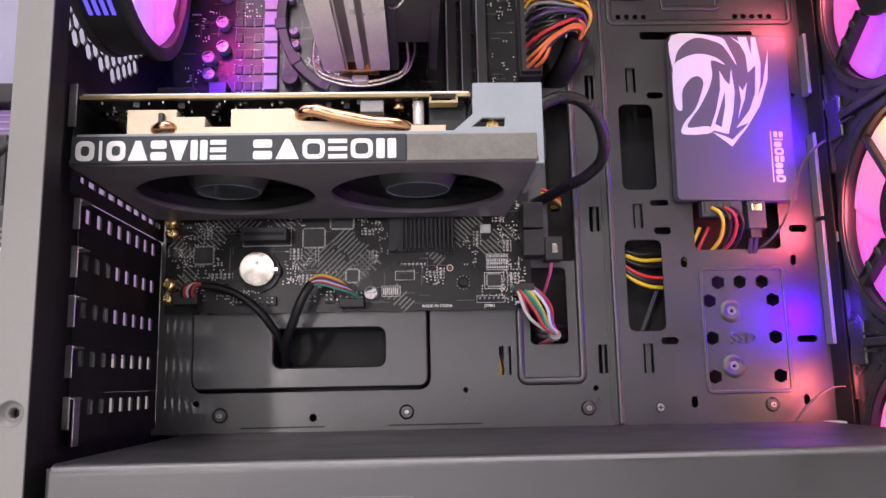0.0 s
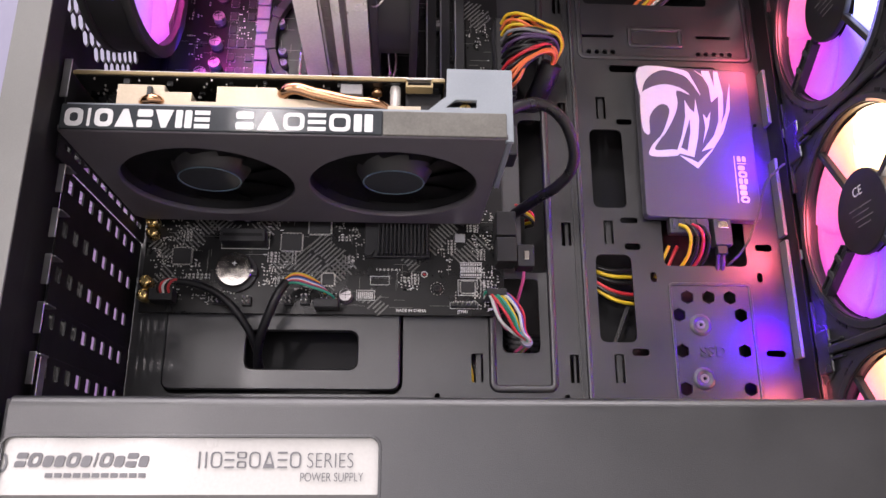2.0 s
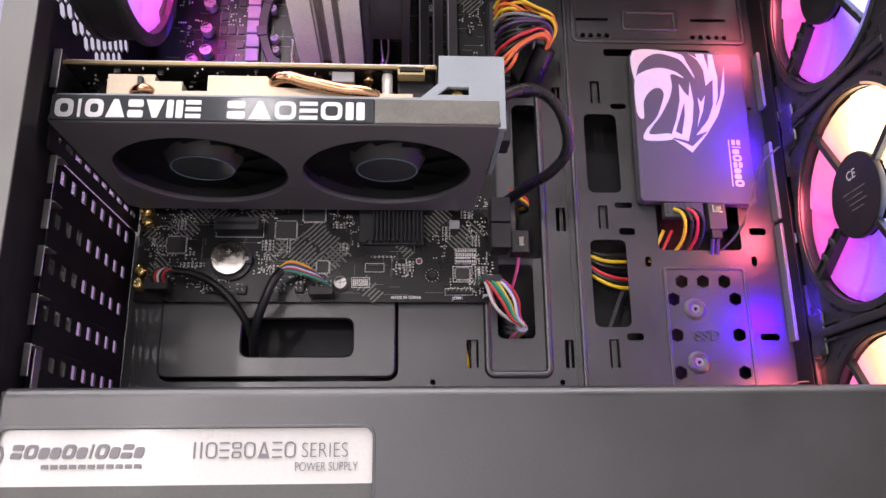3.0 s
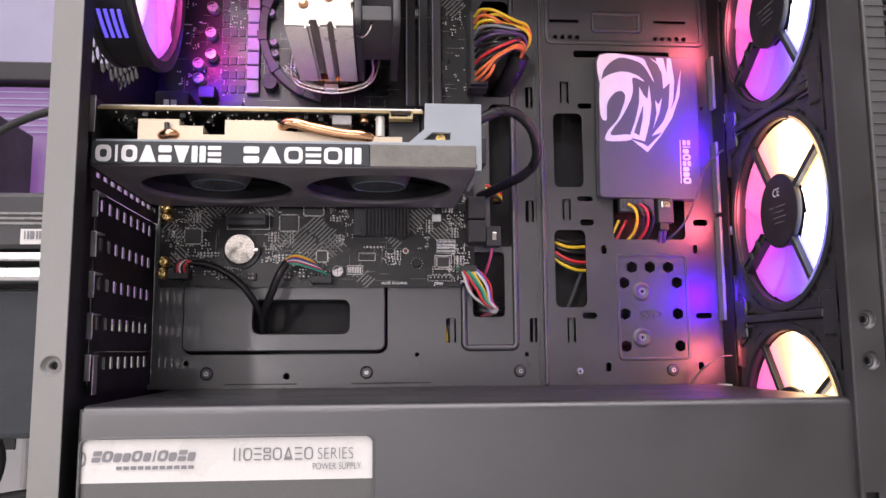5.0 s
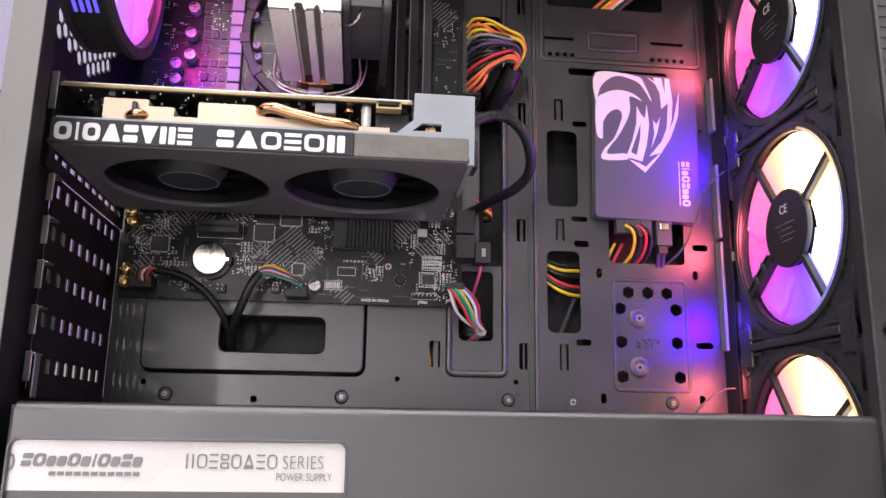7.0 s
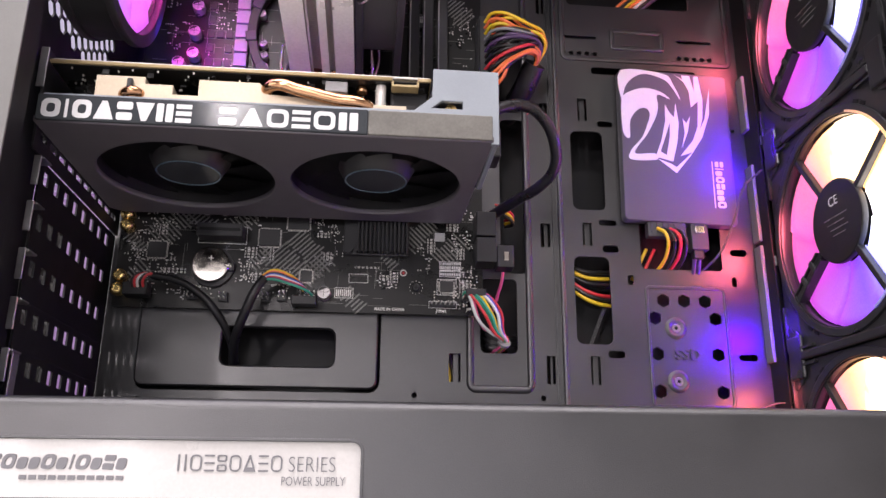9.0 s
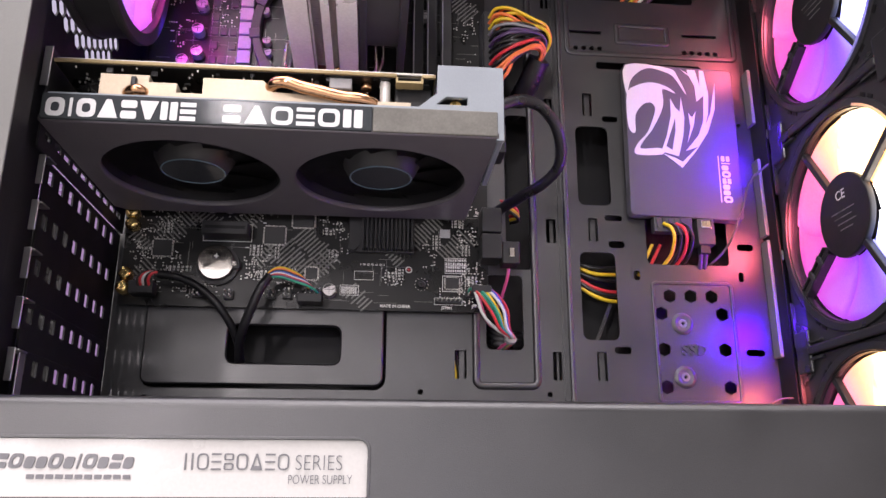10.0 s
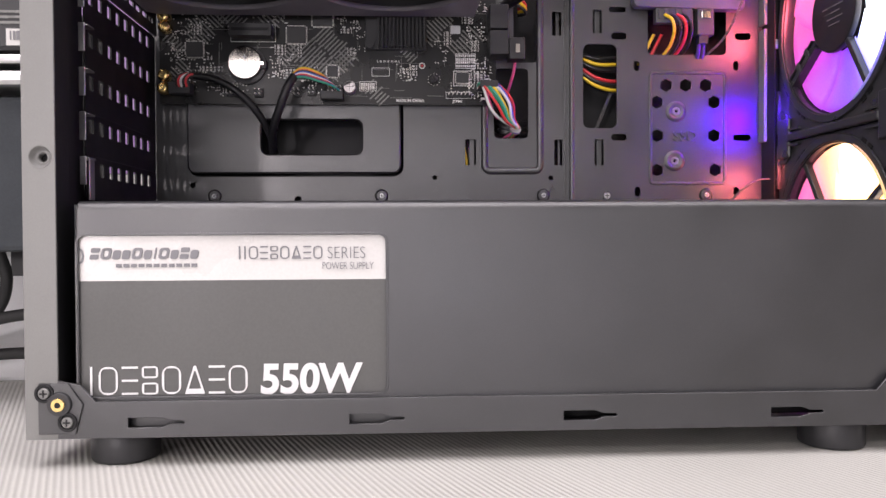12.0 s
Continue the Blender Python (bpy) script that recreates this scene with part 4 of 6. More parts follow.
part("battery_print", letters("+", 0.006, FRONT(-0.0900, BY - 0.00545, 0.2010), 0.00003), ZINC, holder)
part("contact_clip", box(-0.0800, -0.0768, BY - 0.0056, BY - 0.004, 0.1982, 0.2006, 0.0003), CHROME, holder)
# capacitors
can(-0.0257, 0.1854, 0.0037, 0.0062, WIRE["purple"])
for x, z in ((0.0400, 0.2330), (0.0258, 0.3625), (-0.0935, 0.2325), (-0.0835, 0.2325)):
    can(x, z)
for x, z in ((-0.1097, 0.3617), (-0.1105, 0.3440), (-0.1100, 0.3292), (-0.1180, 0.3227), (-0.1176, 0.3125), (-0.1095, 0.379)):
    can(x, z, 0.0036, 0.0080)
can(-0.0713, 0.3104, 0.0048, 0.009, CHIP, PLASTIC)
for x, z in ((-0.1355, 0.1915), (-0.1360, 0.1838), (-0.1355, 0.2266), (-0.1350, 0.2202)):
    smooth(part("jack_barrel", disc(FRONT(x, BY, z), 0.0036, 0.0095, 28, bevel=0.0018), BRASS, board, "gold-coloured audio jack barrel"))
# chokes and power stages
for i in range(9):
    z = 0.3040 + 0.0098 * i
    chip(-0.0868, z, -0.0790, z + 0.0086, 0.0050, CHOKE, name="choke")
    for j in range(3):
        if random.random() < 0.85:
            x = -0.1040 + 0.0055 * j
            chip(x, z + 0.001, x + 0.0042, z + 0.0062, 0.0010)
            silk_box(x - 0.0005, z + 0.0005, x + 0.0047, z + 0.0067, 0.0002, TRACE)
# memory slots
for i, x in enumerate((0.0185, 0.0270, 0.0360, 0.0450)):
    if i < 3:
        dim = part("memory_slot", box(x, x + 0.0062, BY - 0.0095, BY, 0.2950, TOP - 0.02, 0.0005), PLASTIC, board)
        part("slot_edge", box(x + 0.0001, x + 0.0008, BY - 0.0100, BY - 0.0094, 0.2960, TOP - 0.021), CHOKE, dim)
# drive sockets on the edge
for z in (0.2035, 0.2190):
    s = part("drive_socket", box(0.0585, 0.0700, BY - 0.0150, BY, z, z + 0.0145, 0.0006), PLASTIC, board)
    part("socket_mouth", box(0.0699, 0.0702, BY - 0.0135, BY - 0.0020, z + 0.0015, z + 0.0130), INNER, s)
# headers
def header(x0, z0, nx, nz, shroud_box=False):
    h = part("pin_header", box(x0 - 0.0013, x0 + 0.00254 * (nx - 1) + 0.0013, BY - 0.0024, BY, z0 - 0.0013, z0 + 0.00254 * (nz - 1) + 0.0013, 0.0003), PLASTIC, board)
    for i in range(nx):
        for j in range(nz):
            x, z = x0 + 0.00254 * i, z0 + 0.00254 * j
            part("pin", box(x - 0.0003, x + 0.0003, BY - 0.0080, BY - 0.002, z - 0.0003, z + 0.0003), SOLDER, h)
for x0, z0, nx, nz in ((0.0345, 0.1815, 6, 1), (-0.0990, 0.1815, 4, 1), (-0.0820, 0.1810, 2, 2), (-0.0500, 0.1820, 2, 2), (-0.0385, 0.1830, 4, 2), (0.0520, 0.1850, 3, 2), (-0.0590, 0.1815, 2, 2)):
    header(x0, z0, nx, nz)
# port block at the upper left, and parts round the socket
part("port_block", box(-0.1385, -0.1180, BY - 0.0300, BY, 0.2700, 0.2960, 0.0008), INNER, board, "dark port block")
for x in (-0.1330, -0.1285):
    part("port_shell", box(x, x + 0.0035, BY - 0.0315, BY - 0.0302, 0.2740, 0.2900, 0.0004), ZINC, board, "bare metal port shell")
part("port_block", box(-0.1165, -0.1060, BY - 0.0120, BY, 0.2980, 0.3060, 0.0006), PLASTIC, board)
part("port_block", box(-0.1040, -0.0880, BY - 0.0100, BY, 0.2860, 0.2960, 0.0006), CHIP, board)
for z in (0.3235, 0.3315, 0.3395, 0.3600):
    can(-0.0690 + (0.3315 - z) * 0.1, z, 0.0026, 0.006, CHIP, CHOKE)
# printed marks
part("printed_line", letters("MADE IN CHINA", 0.0023, FRONT(0.0025, BY - 0.0002, 0.1774), 0.0001, 0.95, 0, 0.00007, 1.05), SILK, board)
part("printed_line", letters("JTPM1", 0.0023, FRONT(0.0372, BY - 0.0002, 0.1770), 0.0001, 1, 0, 0.00007), SILK, board)
part("printed_line", letters("JFP1", 0.0023, FRONT(0.0545, BY - 0.0002, 0.1785), 0.0001, 1, 0, 0.00007), SILK, board)
for b in ((-0.0124, 0.1929, -0.0015, 0.1981), (-0.0200, 0.1838, -0.0096, 0.1898), (0.0390, 0.2027, 0.0514, 0.2071), (0.0390, 0.1979, 0.0514, 0.2020), (0.0330, 0.1795, 0.0490, 0.1835)):
    silk_box(*b)
for k in range(4):
    for i in range(9):
        part("print_bar", plate([rect(0.0396 + 0.0013 * i, 0.1988 + 0.0021 * k, 0.0404 + 0.0013 * i, 0.2002 + 0.0021 * k)], 0.0001, FRONT(0, BY - 0.0001, 0)), SILK, board)
for i in range(8):
    part("print_bar", plate([rect(-0.0192 + 0.0011 * i, 0.1848, -0.0185 + 0.0011 * i, 0.1888)], 0.0001, FRONT(0, BY - 0.0001, 0)), SILK, board)
part("screw_ring", plate([ring(0.0184, 0.1995, 0.0019, 24), ring(0.0184, 0.1995, 0.0014, 24)], 0.0002, FRONT(0, BY - 0.0001, 0)), SOLDER, board)
part("printed_ring", plate([ring(0.0257, 0.1911, 0.0034, 24), ring(0.0257, 0.1911, 0.0026, 24)], 0.0002, FRONT(0, BY - 0.0001, 0)), INNER, board)
screw(0.0257, BY, 0.1911, board, 0.0024, PLASTIC)
for i in range(12):
    a = i * math.pi / 6
    part("via", disc(FRONT(0.0257 + 0.0037 * math.cos(a), BY, 0.1911 + 0.0037 * math.sin(a)), 0.00025, 0.0001, 8), SOLDER, board)
for d in (0, 1):
    part("ring_cross", box(0.0184 - (0.0010 if d else 0.0002), 0.0184 + (0.0010 if d else 0.0002), BY - 0.0003, BY, 0.1995 - (0.0002 if d else 0.0010), 0.1995 + (0.0002 if d else 0.0010)), WIRE["red"], board)

# hatched stripes in the lacquer
rng = random.Random(5)
bm = bmesh.new()
def stripe(x, z, length, angle, w):
    bb = box(-length / 2, length / 2, -0.0001, 0.0, -w / 2, w / 2)
    bb.transform(Matrix.Translation((x, BY, z)) @ Matrix.Rotation(radians(angle), 4, "Y"))
    me = bpy.data.meshes.new("stripe")
    bb.to_mesh(me)
    bb.free()
    bm.from_mesh(me)
    bpy.data.meshes.remove(me)
ZONES = [(-0.112, 0.224, 11, 45, 0.016), (-0.098, 0.228, 9, -45, 0.014), (-0.070, 0.230, 8, 45, 0.014), (-0.048, 0.2030, 12, -45, 0.018), (-0.034, 0.2100, 12, -45, 0.016), (-0.030, 0.2010, 9, 45, 0.012), (0.0280, 0.224, 10, 45, 0.014)]
ZONES += [(0.046, 0.214, 9, 45, 0.014), (-0.009, 0.182, 7, -45, 0.010), (-0.060, 0.318, 7, 45, 0.018), (0.050, 0.372, 9, -45, 0.016), (-0.118, 0.402, 10, -45, 0.022), (0.054, 0.392, 6, -45, 0.016), (-0.128, 0.196, 6, 45, 0.01),
          (-0.062, 0.2060, 6, 45, 0.008), (0.010, 0.2060, 6, -45, 0.006), (-0.1305, 0.212, 6, -45, 0.009)]
for cx, cz, n, ang, ln in ZONES:
    for i in range(n):
        d = (i - n / 2) * 0.0021
        stripe(cx + d * 0.75, cz + d * (-0.75 if ang < 0 else 0.75), ln * rng.uniform(0.6, 1.1), ang, 0.0009)
tagged(part("stripe_scatter", bm, TRACE, board), kind="stuff")
# thin traces
bm = bmesh.new()
for i in range(420):
    x, z = rng.uniform(-0.137, 0.055), rng.uniform(0.178, 0.40)
    ln = rng.uniform(0.004, 0.016)
    if rng.random() < 0.5:
        box(x, x + ln, BY - 0.00006, BY, z, z + 0.0002, bm=bm)
    else:
        box(x, x + 0.0002, BY - 0.00006, BY, z, z + ln, bm=bm)
tagged(part("trace_scatter", bm, TRACE, board), kind="stuff")
# small soldered parts, in clusters
bm1, bm2, bm3 = bmesh.new(), bmesh.new(), bmesh.new()
def speck(x, z):
    turn = rng.random() < 0.5
    a, b = (0.0008, 0.0004) if turn else (0.0004, 0.0008)
    box(x - a, x + a, BY - 0.0005, BY, z - b, z + b, bm=bm1)
    if turn:
        box(x - a * 1.35, x - a * 0.7, BY - 0.00052, BY, z - b, z + b, bm=bm2)
        box(x + a * 0.7, x + a * 1.35, BY - 0.00052, BY, z - b, z + b, bm=bm2)
    else:
        box(x - a, x + a, BY - 0.00052, BY, z - b * 1.35, z - b * 0.7, bm=bm2)
        box(x - a, x + a, BY - 0.00052, BY, z + b * 0.7, z + b * 1.35, bm=bm2)
CLUSTERS = [(-0.122, 0.200, 0.014, 0.016, 70), (-0.122, 0.226, 0.012, 0.010, 34), (-0.068, 0.200, 0.007, 0.010, 34), (-0.100, 0.1845, 0.012, 0.004, 26), (-0.055, 0.190, 0.012, 0.008, 28), (0.0085, 0.1950, 0.006, 0.005, 24),
            (0.053, 0.1930, 0.008, 0.012, 60), (0.052, 0.226, 0.006, 0.014, 40), (-0.020, 0.215, 0.004, 0.012, 16), (-0.027, 0.226, 0.006, 0.006, 14), (0.030, 0.208, 0.005, 0.008, 14), (0.052, 0.335, 0.008, 0.03, 22),
            (0.054, 0.385, 0.007, 0.03, 20), (-0.095, 0.350, 0.010, 0.05, 60), (-0.125, 0.350, 0.010, 0.05, 40), (-0.055, 0.315, 0.012, 0.012, 20), (-0.075, 0.228, 0.01, 0.005, 12), (0.046, 0.1845, 0.012, 0.005, 20)]
for cx, cz, sx, sz, n in CLUSTERS:
    for i in range(int(n * 0.7)):
        speck(round((cx + rng.uniform(-sx, sx)) / 0.0011) * 0.0011, round((cz + rng.uniform(-sz, sz)) / 0.0011) * 0.0011)
    for i in range(n // 3):
        x, z, w = cx + rng.uniform(-sx, sx), cz + rng.uniform(-sz, sz), rng.uniform(0.0005, 0.0022)
        box(x, x + w, BY - 0.00008, BY, z, z + 0.0005, bm=bm3)
# ordered rows of parts, each row inside a printed bracket
ROWS_OF = [(-0.1290, 0.2080, 5, 1), (-0.1150, 0.1960, 6, 2), (-0.0700, 0.2060, 3, 4), (-0.0650, 0.1930, 4, 3), (-0.0560, 0.2050, 1, 6), (-0.0260, 0.2060, 2, 3), (0.0060, 0.1955, 3, 2), (0.0120, 0.1940, 2, 4),
           (0.0330, 0.2130, 2, 5), (0.0500, 0.2090, 2, 4), (0.0515, 0.1890, 3, 5), (0.0440, 0.2260, 3, 3), (-0.0300, 0.2195, 3, 2), (-0.1020, 0.1880, 5, 1), (-0.0080, 0.2020, 6, 1), (-0.1180, 0.2180, 2, 4)]
for x0, z0, nx, nz in ROWS_OF:
    for i in range(nx):
        for j in range(nz):
            x, z = x0 + 0.0023 * i, z0 + 0.0017 * j
            box(x - 0.0005, x + 0.0005, BY - 0.0006, BY, z - 0.0004, z + 0.0004, bm=bm1)
            for d in (-0.0008, 0.0005):
                box(x + d, x + d + 0.0003, BY - 0.00062, BY, z - 0.0005, z + 0.0005, bm=bm2)
            for d in (-0.0011, 0.00098):
                box(x + d, x + d + 0.00013, BY - 0.0001, BY, z - 0.0007, z + 0.0007, bm=bm3)
tagged(part("resistor_scatter", bm1, CHIP, board), kind="stuff")
tagged(part("solder_scatter", bm2, SOLDER, board), kind="stuff")
tagged(part("fine_print", bm3, SILK, board), kind="stuff")

# ---- main power plug and its wires ----
plug = thing("power_plug", (0.0700, BY - 0.0005, 0.3380), "black main power plug with a bundle of coloured wires", "cable")
part("socket", box(0.0600, 0.0730, BY - 0.0140, BY - 0.0004, 0.3070, 0.3600, 0.0006), PLASTIC, plug)
part("plug_body", box(0.0605, 0.0725, BY - 0.0190, BY - 0.0142, 0.3080, 0.3590, 0.0008), PLASTIC, plug)
colours = ["orange", "orange", "black", "red", "black", "black", "purple", "black", "grey", "yellow", "orange", "yellow"]
for k in range(24):
    i, j = k % 12, k // 12
    z0 = 0.3105 + 0.0040 * i
    x0 = 0.0640 + 0.0045 * j
    c = colours[i] if j == 0 else ["orange", "black", "red", "black", "orange", "black", "black", "purple", "black", "orange", "yellow", "orange"][i]
    a, b, e = rng.uniform(-0.0022, 0.0022), rng.uniform(-0.003, 0.003), rng.uniform(-0.0028, 0.0028)
    mid = z0 * 0.55 + 0.3380 * 0.45 + 0.0015
    pts = [(x0, BY - 0.0185, z0), (x0 + 0.004, BY - 0.0260, z0 + 0.002), (0.0810 + 0.0005 * i + a, BY - 0.0290 + 0.002 * j + b, mid + e), (0.0930 + 0.0006 * i + b * 0.4, BY - 0.0240 + 0.003 * j + a, 0.3325 + 0.0010 * i + a),
           (0.0935 + 0.0003 * i, BY - 0.012 + a, 0.3255 + 0.0005 * i), (0.0870 + 0.0003 * i, BY + 0.001, 0.3165), (0.0830, BY + 0.02, 0.3110)]
    part("wire", tube(pts, 0.00105, 2), WIRE[c], plug)
smooth(part("cable_sleeve", tube([(0.0950, BY - 0.015, 0.3300), (0.0895, BY - 0.003, 0.3185), (0.0835, BY + 0.022, 0.3120)], 0.0066, 4), SLEEVE, plug, "dark woven sleeve round the wires"))

# ---- graphics card ----
GX0, GX1, GY0, GY1, GZ0 = -0.1420, 0.0500, 0.0300, 0.1400, 0.2265
card = thing("graphics_card", (-0.045, 0.09, GZ0), "dual-fan graphics card with dark shroud and grey end cap", "graphics card")
HUBS = ((-0.0910, 0.0870), (0.0008, 0.0870))
under = plate([[(GX0, GY0), (GX1 + 0.001, GY0), (GX1 - 0.001, GY1), (GX0 + 0.005, GY1), (GX0, GY1 - 0.005)]] + [ring(u, v, 0.0425, 56) for u, v in HUBS], 0.0030, pose(0, 0, GZ0 + 0.003), 0.0006)
gs = part("fan_shroud", under, SHROUD, card, "dark grey plastic fan shroud")
# dark sheet added over the fans to paint the shade in their openings
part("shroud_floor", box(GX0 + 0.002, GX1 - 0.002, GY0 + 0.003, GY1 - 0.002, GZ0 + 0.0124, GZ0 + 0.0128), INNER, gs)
part("front_wall", box(GX0, GX1, GY0, GY0 + 0.0018, GZ0 + 0.0030, 0.2392, 0.0004), SHROUD, gs)
part("back_wall", box(GX0 + 0.004, GX1 - 0.001, GY1 - 0.002, GY1, GZ0 + 0.0030, 0.2392, 0.0004), SHROUD, gs)
part("end_wall", box(GX0, GX0 + 0.0018, GY0 + 0.002, GY1 - 0.006, GZ0 + 0.0030, 0.2392, 0.0004), SHROUD, gs)
part("clear_end", box(-0.0036, GX1 + 0.0010, GY0 - 0.0016, GY0 - 0.0001, 0.2272, 0.2390, 0.0005), CLEAR_END, card, "smoked translucent end of the strip")
strip = part("front_strip", box(GX0 + 0.0002, -0.0038, GY0 - 0.0016, GY0 - 0.0001, 0.2272, 0.2390, 0.0005), STRIP, card, "glossy smoked strip with white marks")
glyphs(["frame", "bar", "frame", "wedge", "twin", "fan", "pair", "triple"], -0.1397, -0.0783, 0.2284, 0.2369, GY0 - 0.0017, WHITE, strip, 0, 0.25, 0.14)
glyphs(["twin", "wedge", "frame", "triple", "frame", "pair"], -0.0672, -0.0080, 0.2284, 0.2369, GY0 - 0.0017, WHITE, strip, 0, 0.22, 0.16)
for u, v in HUBS:
    fm = pose(u, v, GZ0 + 0.0040, 180)
    rotor = smooth(part("fan_hub", disc(fm @ Matrix.Translation((0, 0, -0.0065)), 0.0200, 0.0078, 48, r2=0.0157, bevel=0.0006), PLASTIC_SOFT, card))
    part("hub_ring", plate([ring(0, 0, 0.0156, 48), ring(0, 0, 0.0149, 48)], 0.0004, fm @ Matrix.Translation((0, 0, 0.0017))), RING_BLUE, rotor, "thin blue-grey rim")
    part("hub_sticker", disc(fm @ Matrix.Translation((0, 0, 0.00135)), 0.0146, 0.0001, 40), STRIP, rotor)
    for k in range(9):
        bm = bmesh.new()
        g = []
        for i in range(7):
            r = 0.0150 + 0.0268 * i / 6
            g.append([bm.verts.new((r * math.cos(a), r * math.sin(a), -0.0040 - 0.0022 * math.sin(math.pi * i / 6) + 0.0022 * s)) for s, a in [(j / 5 - 0.5, 2 * math.pi * k / 9 + (j / 5 - 0.5) * radians(45) + 0.5 * (i / 6)) for j in range(6)]])
        for i in range(6):
            for j in range(5):
                bm.faces.new((g[i][j], g[i + 1][j], g[i + 1][j + 1], g[i][j + 1]))
        bmesh.ops.solidify(bm, geom=list(bm.faces), thickness=0.0006)
        bm.transform(fm)
        smooth(part("fan_blade", bm, PLASTIC, card))
    smooth(part("fan_throat", plate([ring(u, v, 0.0440, 56), ring(u, v, 0.0426, 56)], 0.0092, pose(0, 0, GZ0 + 0.0123)), PLASTIC, card))
# heatsink: stepped fin block
zs = 0.2395
prof = [(-0.1215, zs), (0.0220, zs), (0.0220, 0.2415), (0.0130, 0.2415), (0.0130, 0.2445), (-0.0030, 0.2445), (-0.0480, 0.2470), (-0.0520, 0.2523), (-0.0780, 0.2523), (-0.0780, 0.2445), (-0.0890, 0.2445), (-0.0890, 0.2490),
        (-0.1010, 0.2490), (-0.1010, 0.2523), (-0.1215, 0.2523)]
sink = part("heatsink", plate([prof], 0.090, FRONT(0, GY0 + 0.0045, 0), 0.0), FINS, card, "pale bare aluminium fin block")
bm = bmesh.new()
for i in range(60):
    y = GY0 + 0.0040
    x = -0.1210 + 0.0024 * i
    if x < 0.0215:
        box(x, x + 0.0003, y - 0.0012, y + 0.0004, zs + 0.0002, 0.2412, bm=bm)
part("fin_edges", bm, FINS, sink)
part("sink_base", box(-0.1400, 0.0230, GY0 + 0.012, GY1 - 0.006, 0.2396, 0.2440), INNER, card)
smooth(part("heat_pipe", tube([(-0.0440, 0.052, 0.2440), (-0.0495, 0.040, 0.2480), (-0.0460, 0.0325, 0.2505), (-0.0330, 0.0315, 0.2480), (-0.0180, 0.0330, 0.2455), (-0.0060, 0.0345, 0.2445), (0.0000, 0.042, 0.2420)], 0.0028, 5), COPPER, card, "bent copper heat pipe"))
smooth(part("heat_pipe", tube([(-0.112, 0.046, 0.243), (-0.1085, 0.034, 0.2440), (-0.1045, 0.0330, 0.2445), (-0.1020, 0.043, 0.243)], 0.0023, 4), COPPER, card, "bent copper heat pipe"))
part("pipe_clip", box(-0.1077, -0.1053, 0.0310, 0.0335, 0.2440, 0.2500, 0.0006), PLASTIC, card)
# circuit board of the card, with a stepped end
rim = [(-0.1420, 0.0345), (0.0065, 0.0345), (0.0065, 0.0400), (0.0180, 0.0400), (0.0180, 0.0345), (0.0240, 0.0345), (0.0240, GY1), (-0.1420, GY1)]
cpcb = part("card_board", plate([rim], 0.0014, pose(0, 0, 0.2588)), PCB_EDGE, card, "card circuit board with tan edge")
part("board_underside", box(-0.1415, 0.0235, 0.0355, GY1 - 0.001, 0.2569, 0.2573), PCB, card)
part("backplate", box(-0.1415, 0.0235, 0.0360, GY1 - 0.001, 0.2590, 0.2602, 0.0003), ALU, card, "pale metal backplate")
part("edge_hook", box(0.0062, 0.0185, 0.0348, 0.0410, 0.2545, 0.2556, 0.0002), PCB_EDGE, card)
for x in (0.0062, 0.0176):
    part("hook_arm", box(x, x + 0.0010, 0.0350, 0.0410, 0.2550, 0.2575, 0.0002), PCB_EDGE, card)
bm = bmesh.new()
for i in range(90):
    x, y = rng.uniform(-0.139, 0.020), rng.uniform(0.037, 0.075)
    w, d, h = rng.uniform(0.0008, 0.0030), rng.uniform(0.0008, 0.003), rng.uniform(0.0005, 0.0025)
    box(x, x + w, y, y + d, 0.2569 - h, 0.2569, bm=bm)
tagged(part("component_scatter", bm, CHIP, card), kind="stuff")
bm = bmesh.new()
for i in range(60):
    x, y = rng.uniform(-0.139, 0.020), rng.uniform(0.036, 0.060)
    box(x, x + 0.0006, y, y + 0.0008, 0.2569 - 0.0008, 0.2569, bm=bm)
tagged(part("solder_scatter", bm, SOLDER, card), kind="stuff")
part("choke", box(-0.0235, -0.0135, 0.037, 0.045, 0.2515, 0.2568, 0.0005), CHOKE, card, "grey choke")
smooth(part("capacitor", disc(pose(0.0015, 0.0400, 0.2568, 180), 0.0024, 0.0110, 24, bevel=0.0004), SOLDER, card, "silver capacitor"))
smooth(part("capacitor", disc(pose(-0.0070, 0.0420, 0.2568, 180), 0.0026, 0.003, 24, bevel=0.0004), COPPER, card))
part("power_socket", box(0.0060, 0.0230, 0.044, 0.060, 0.2440, 0.2568, 0.0006), PLASTIC, card)
# grey end cap with a cut corner
rim = [(-0.1400, 0.2391), (0.0508, 0.2391), (0.0508, 0.2262), (0.0538, 0.2262), (0.0538, 0.2612), (0.0250, 0.2612), (0.0246, 0.2475), (0.0165, 0.2403), (-0.1400, 0.2400)]
notch = [(0.0230, 0.2418), (0.0382, 0.2418), (0.0382, 0.2462), (0.0285, 0.2462)]
cap = part("end_cap", plate([rim, notch], 0.0026, FRONT(0, GY0 - 0.0002, 0), 0.0003), CAP_GREY, card, "slate grey plastic end cap")
part("cap_side", box(0.0514, 0.0538, GY0 + 0.0026, GY0 + 0.055, 0.2262, 0.2612, 0.0004), CAP_GREY, cap)
part("cap_top", box(0.0256, 0.0510, GY0 + 0.0026, GY0 + 0.045, 0.2592, 0.2612, 0.0004), CAP_GREY, cap)
smooth(part("brass_screw", disc(FRONT(0.0330, GY0 + 0.008, 0.2438), 0.0026, 0.004, 20), BRASS, cap))
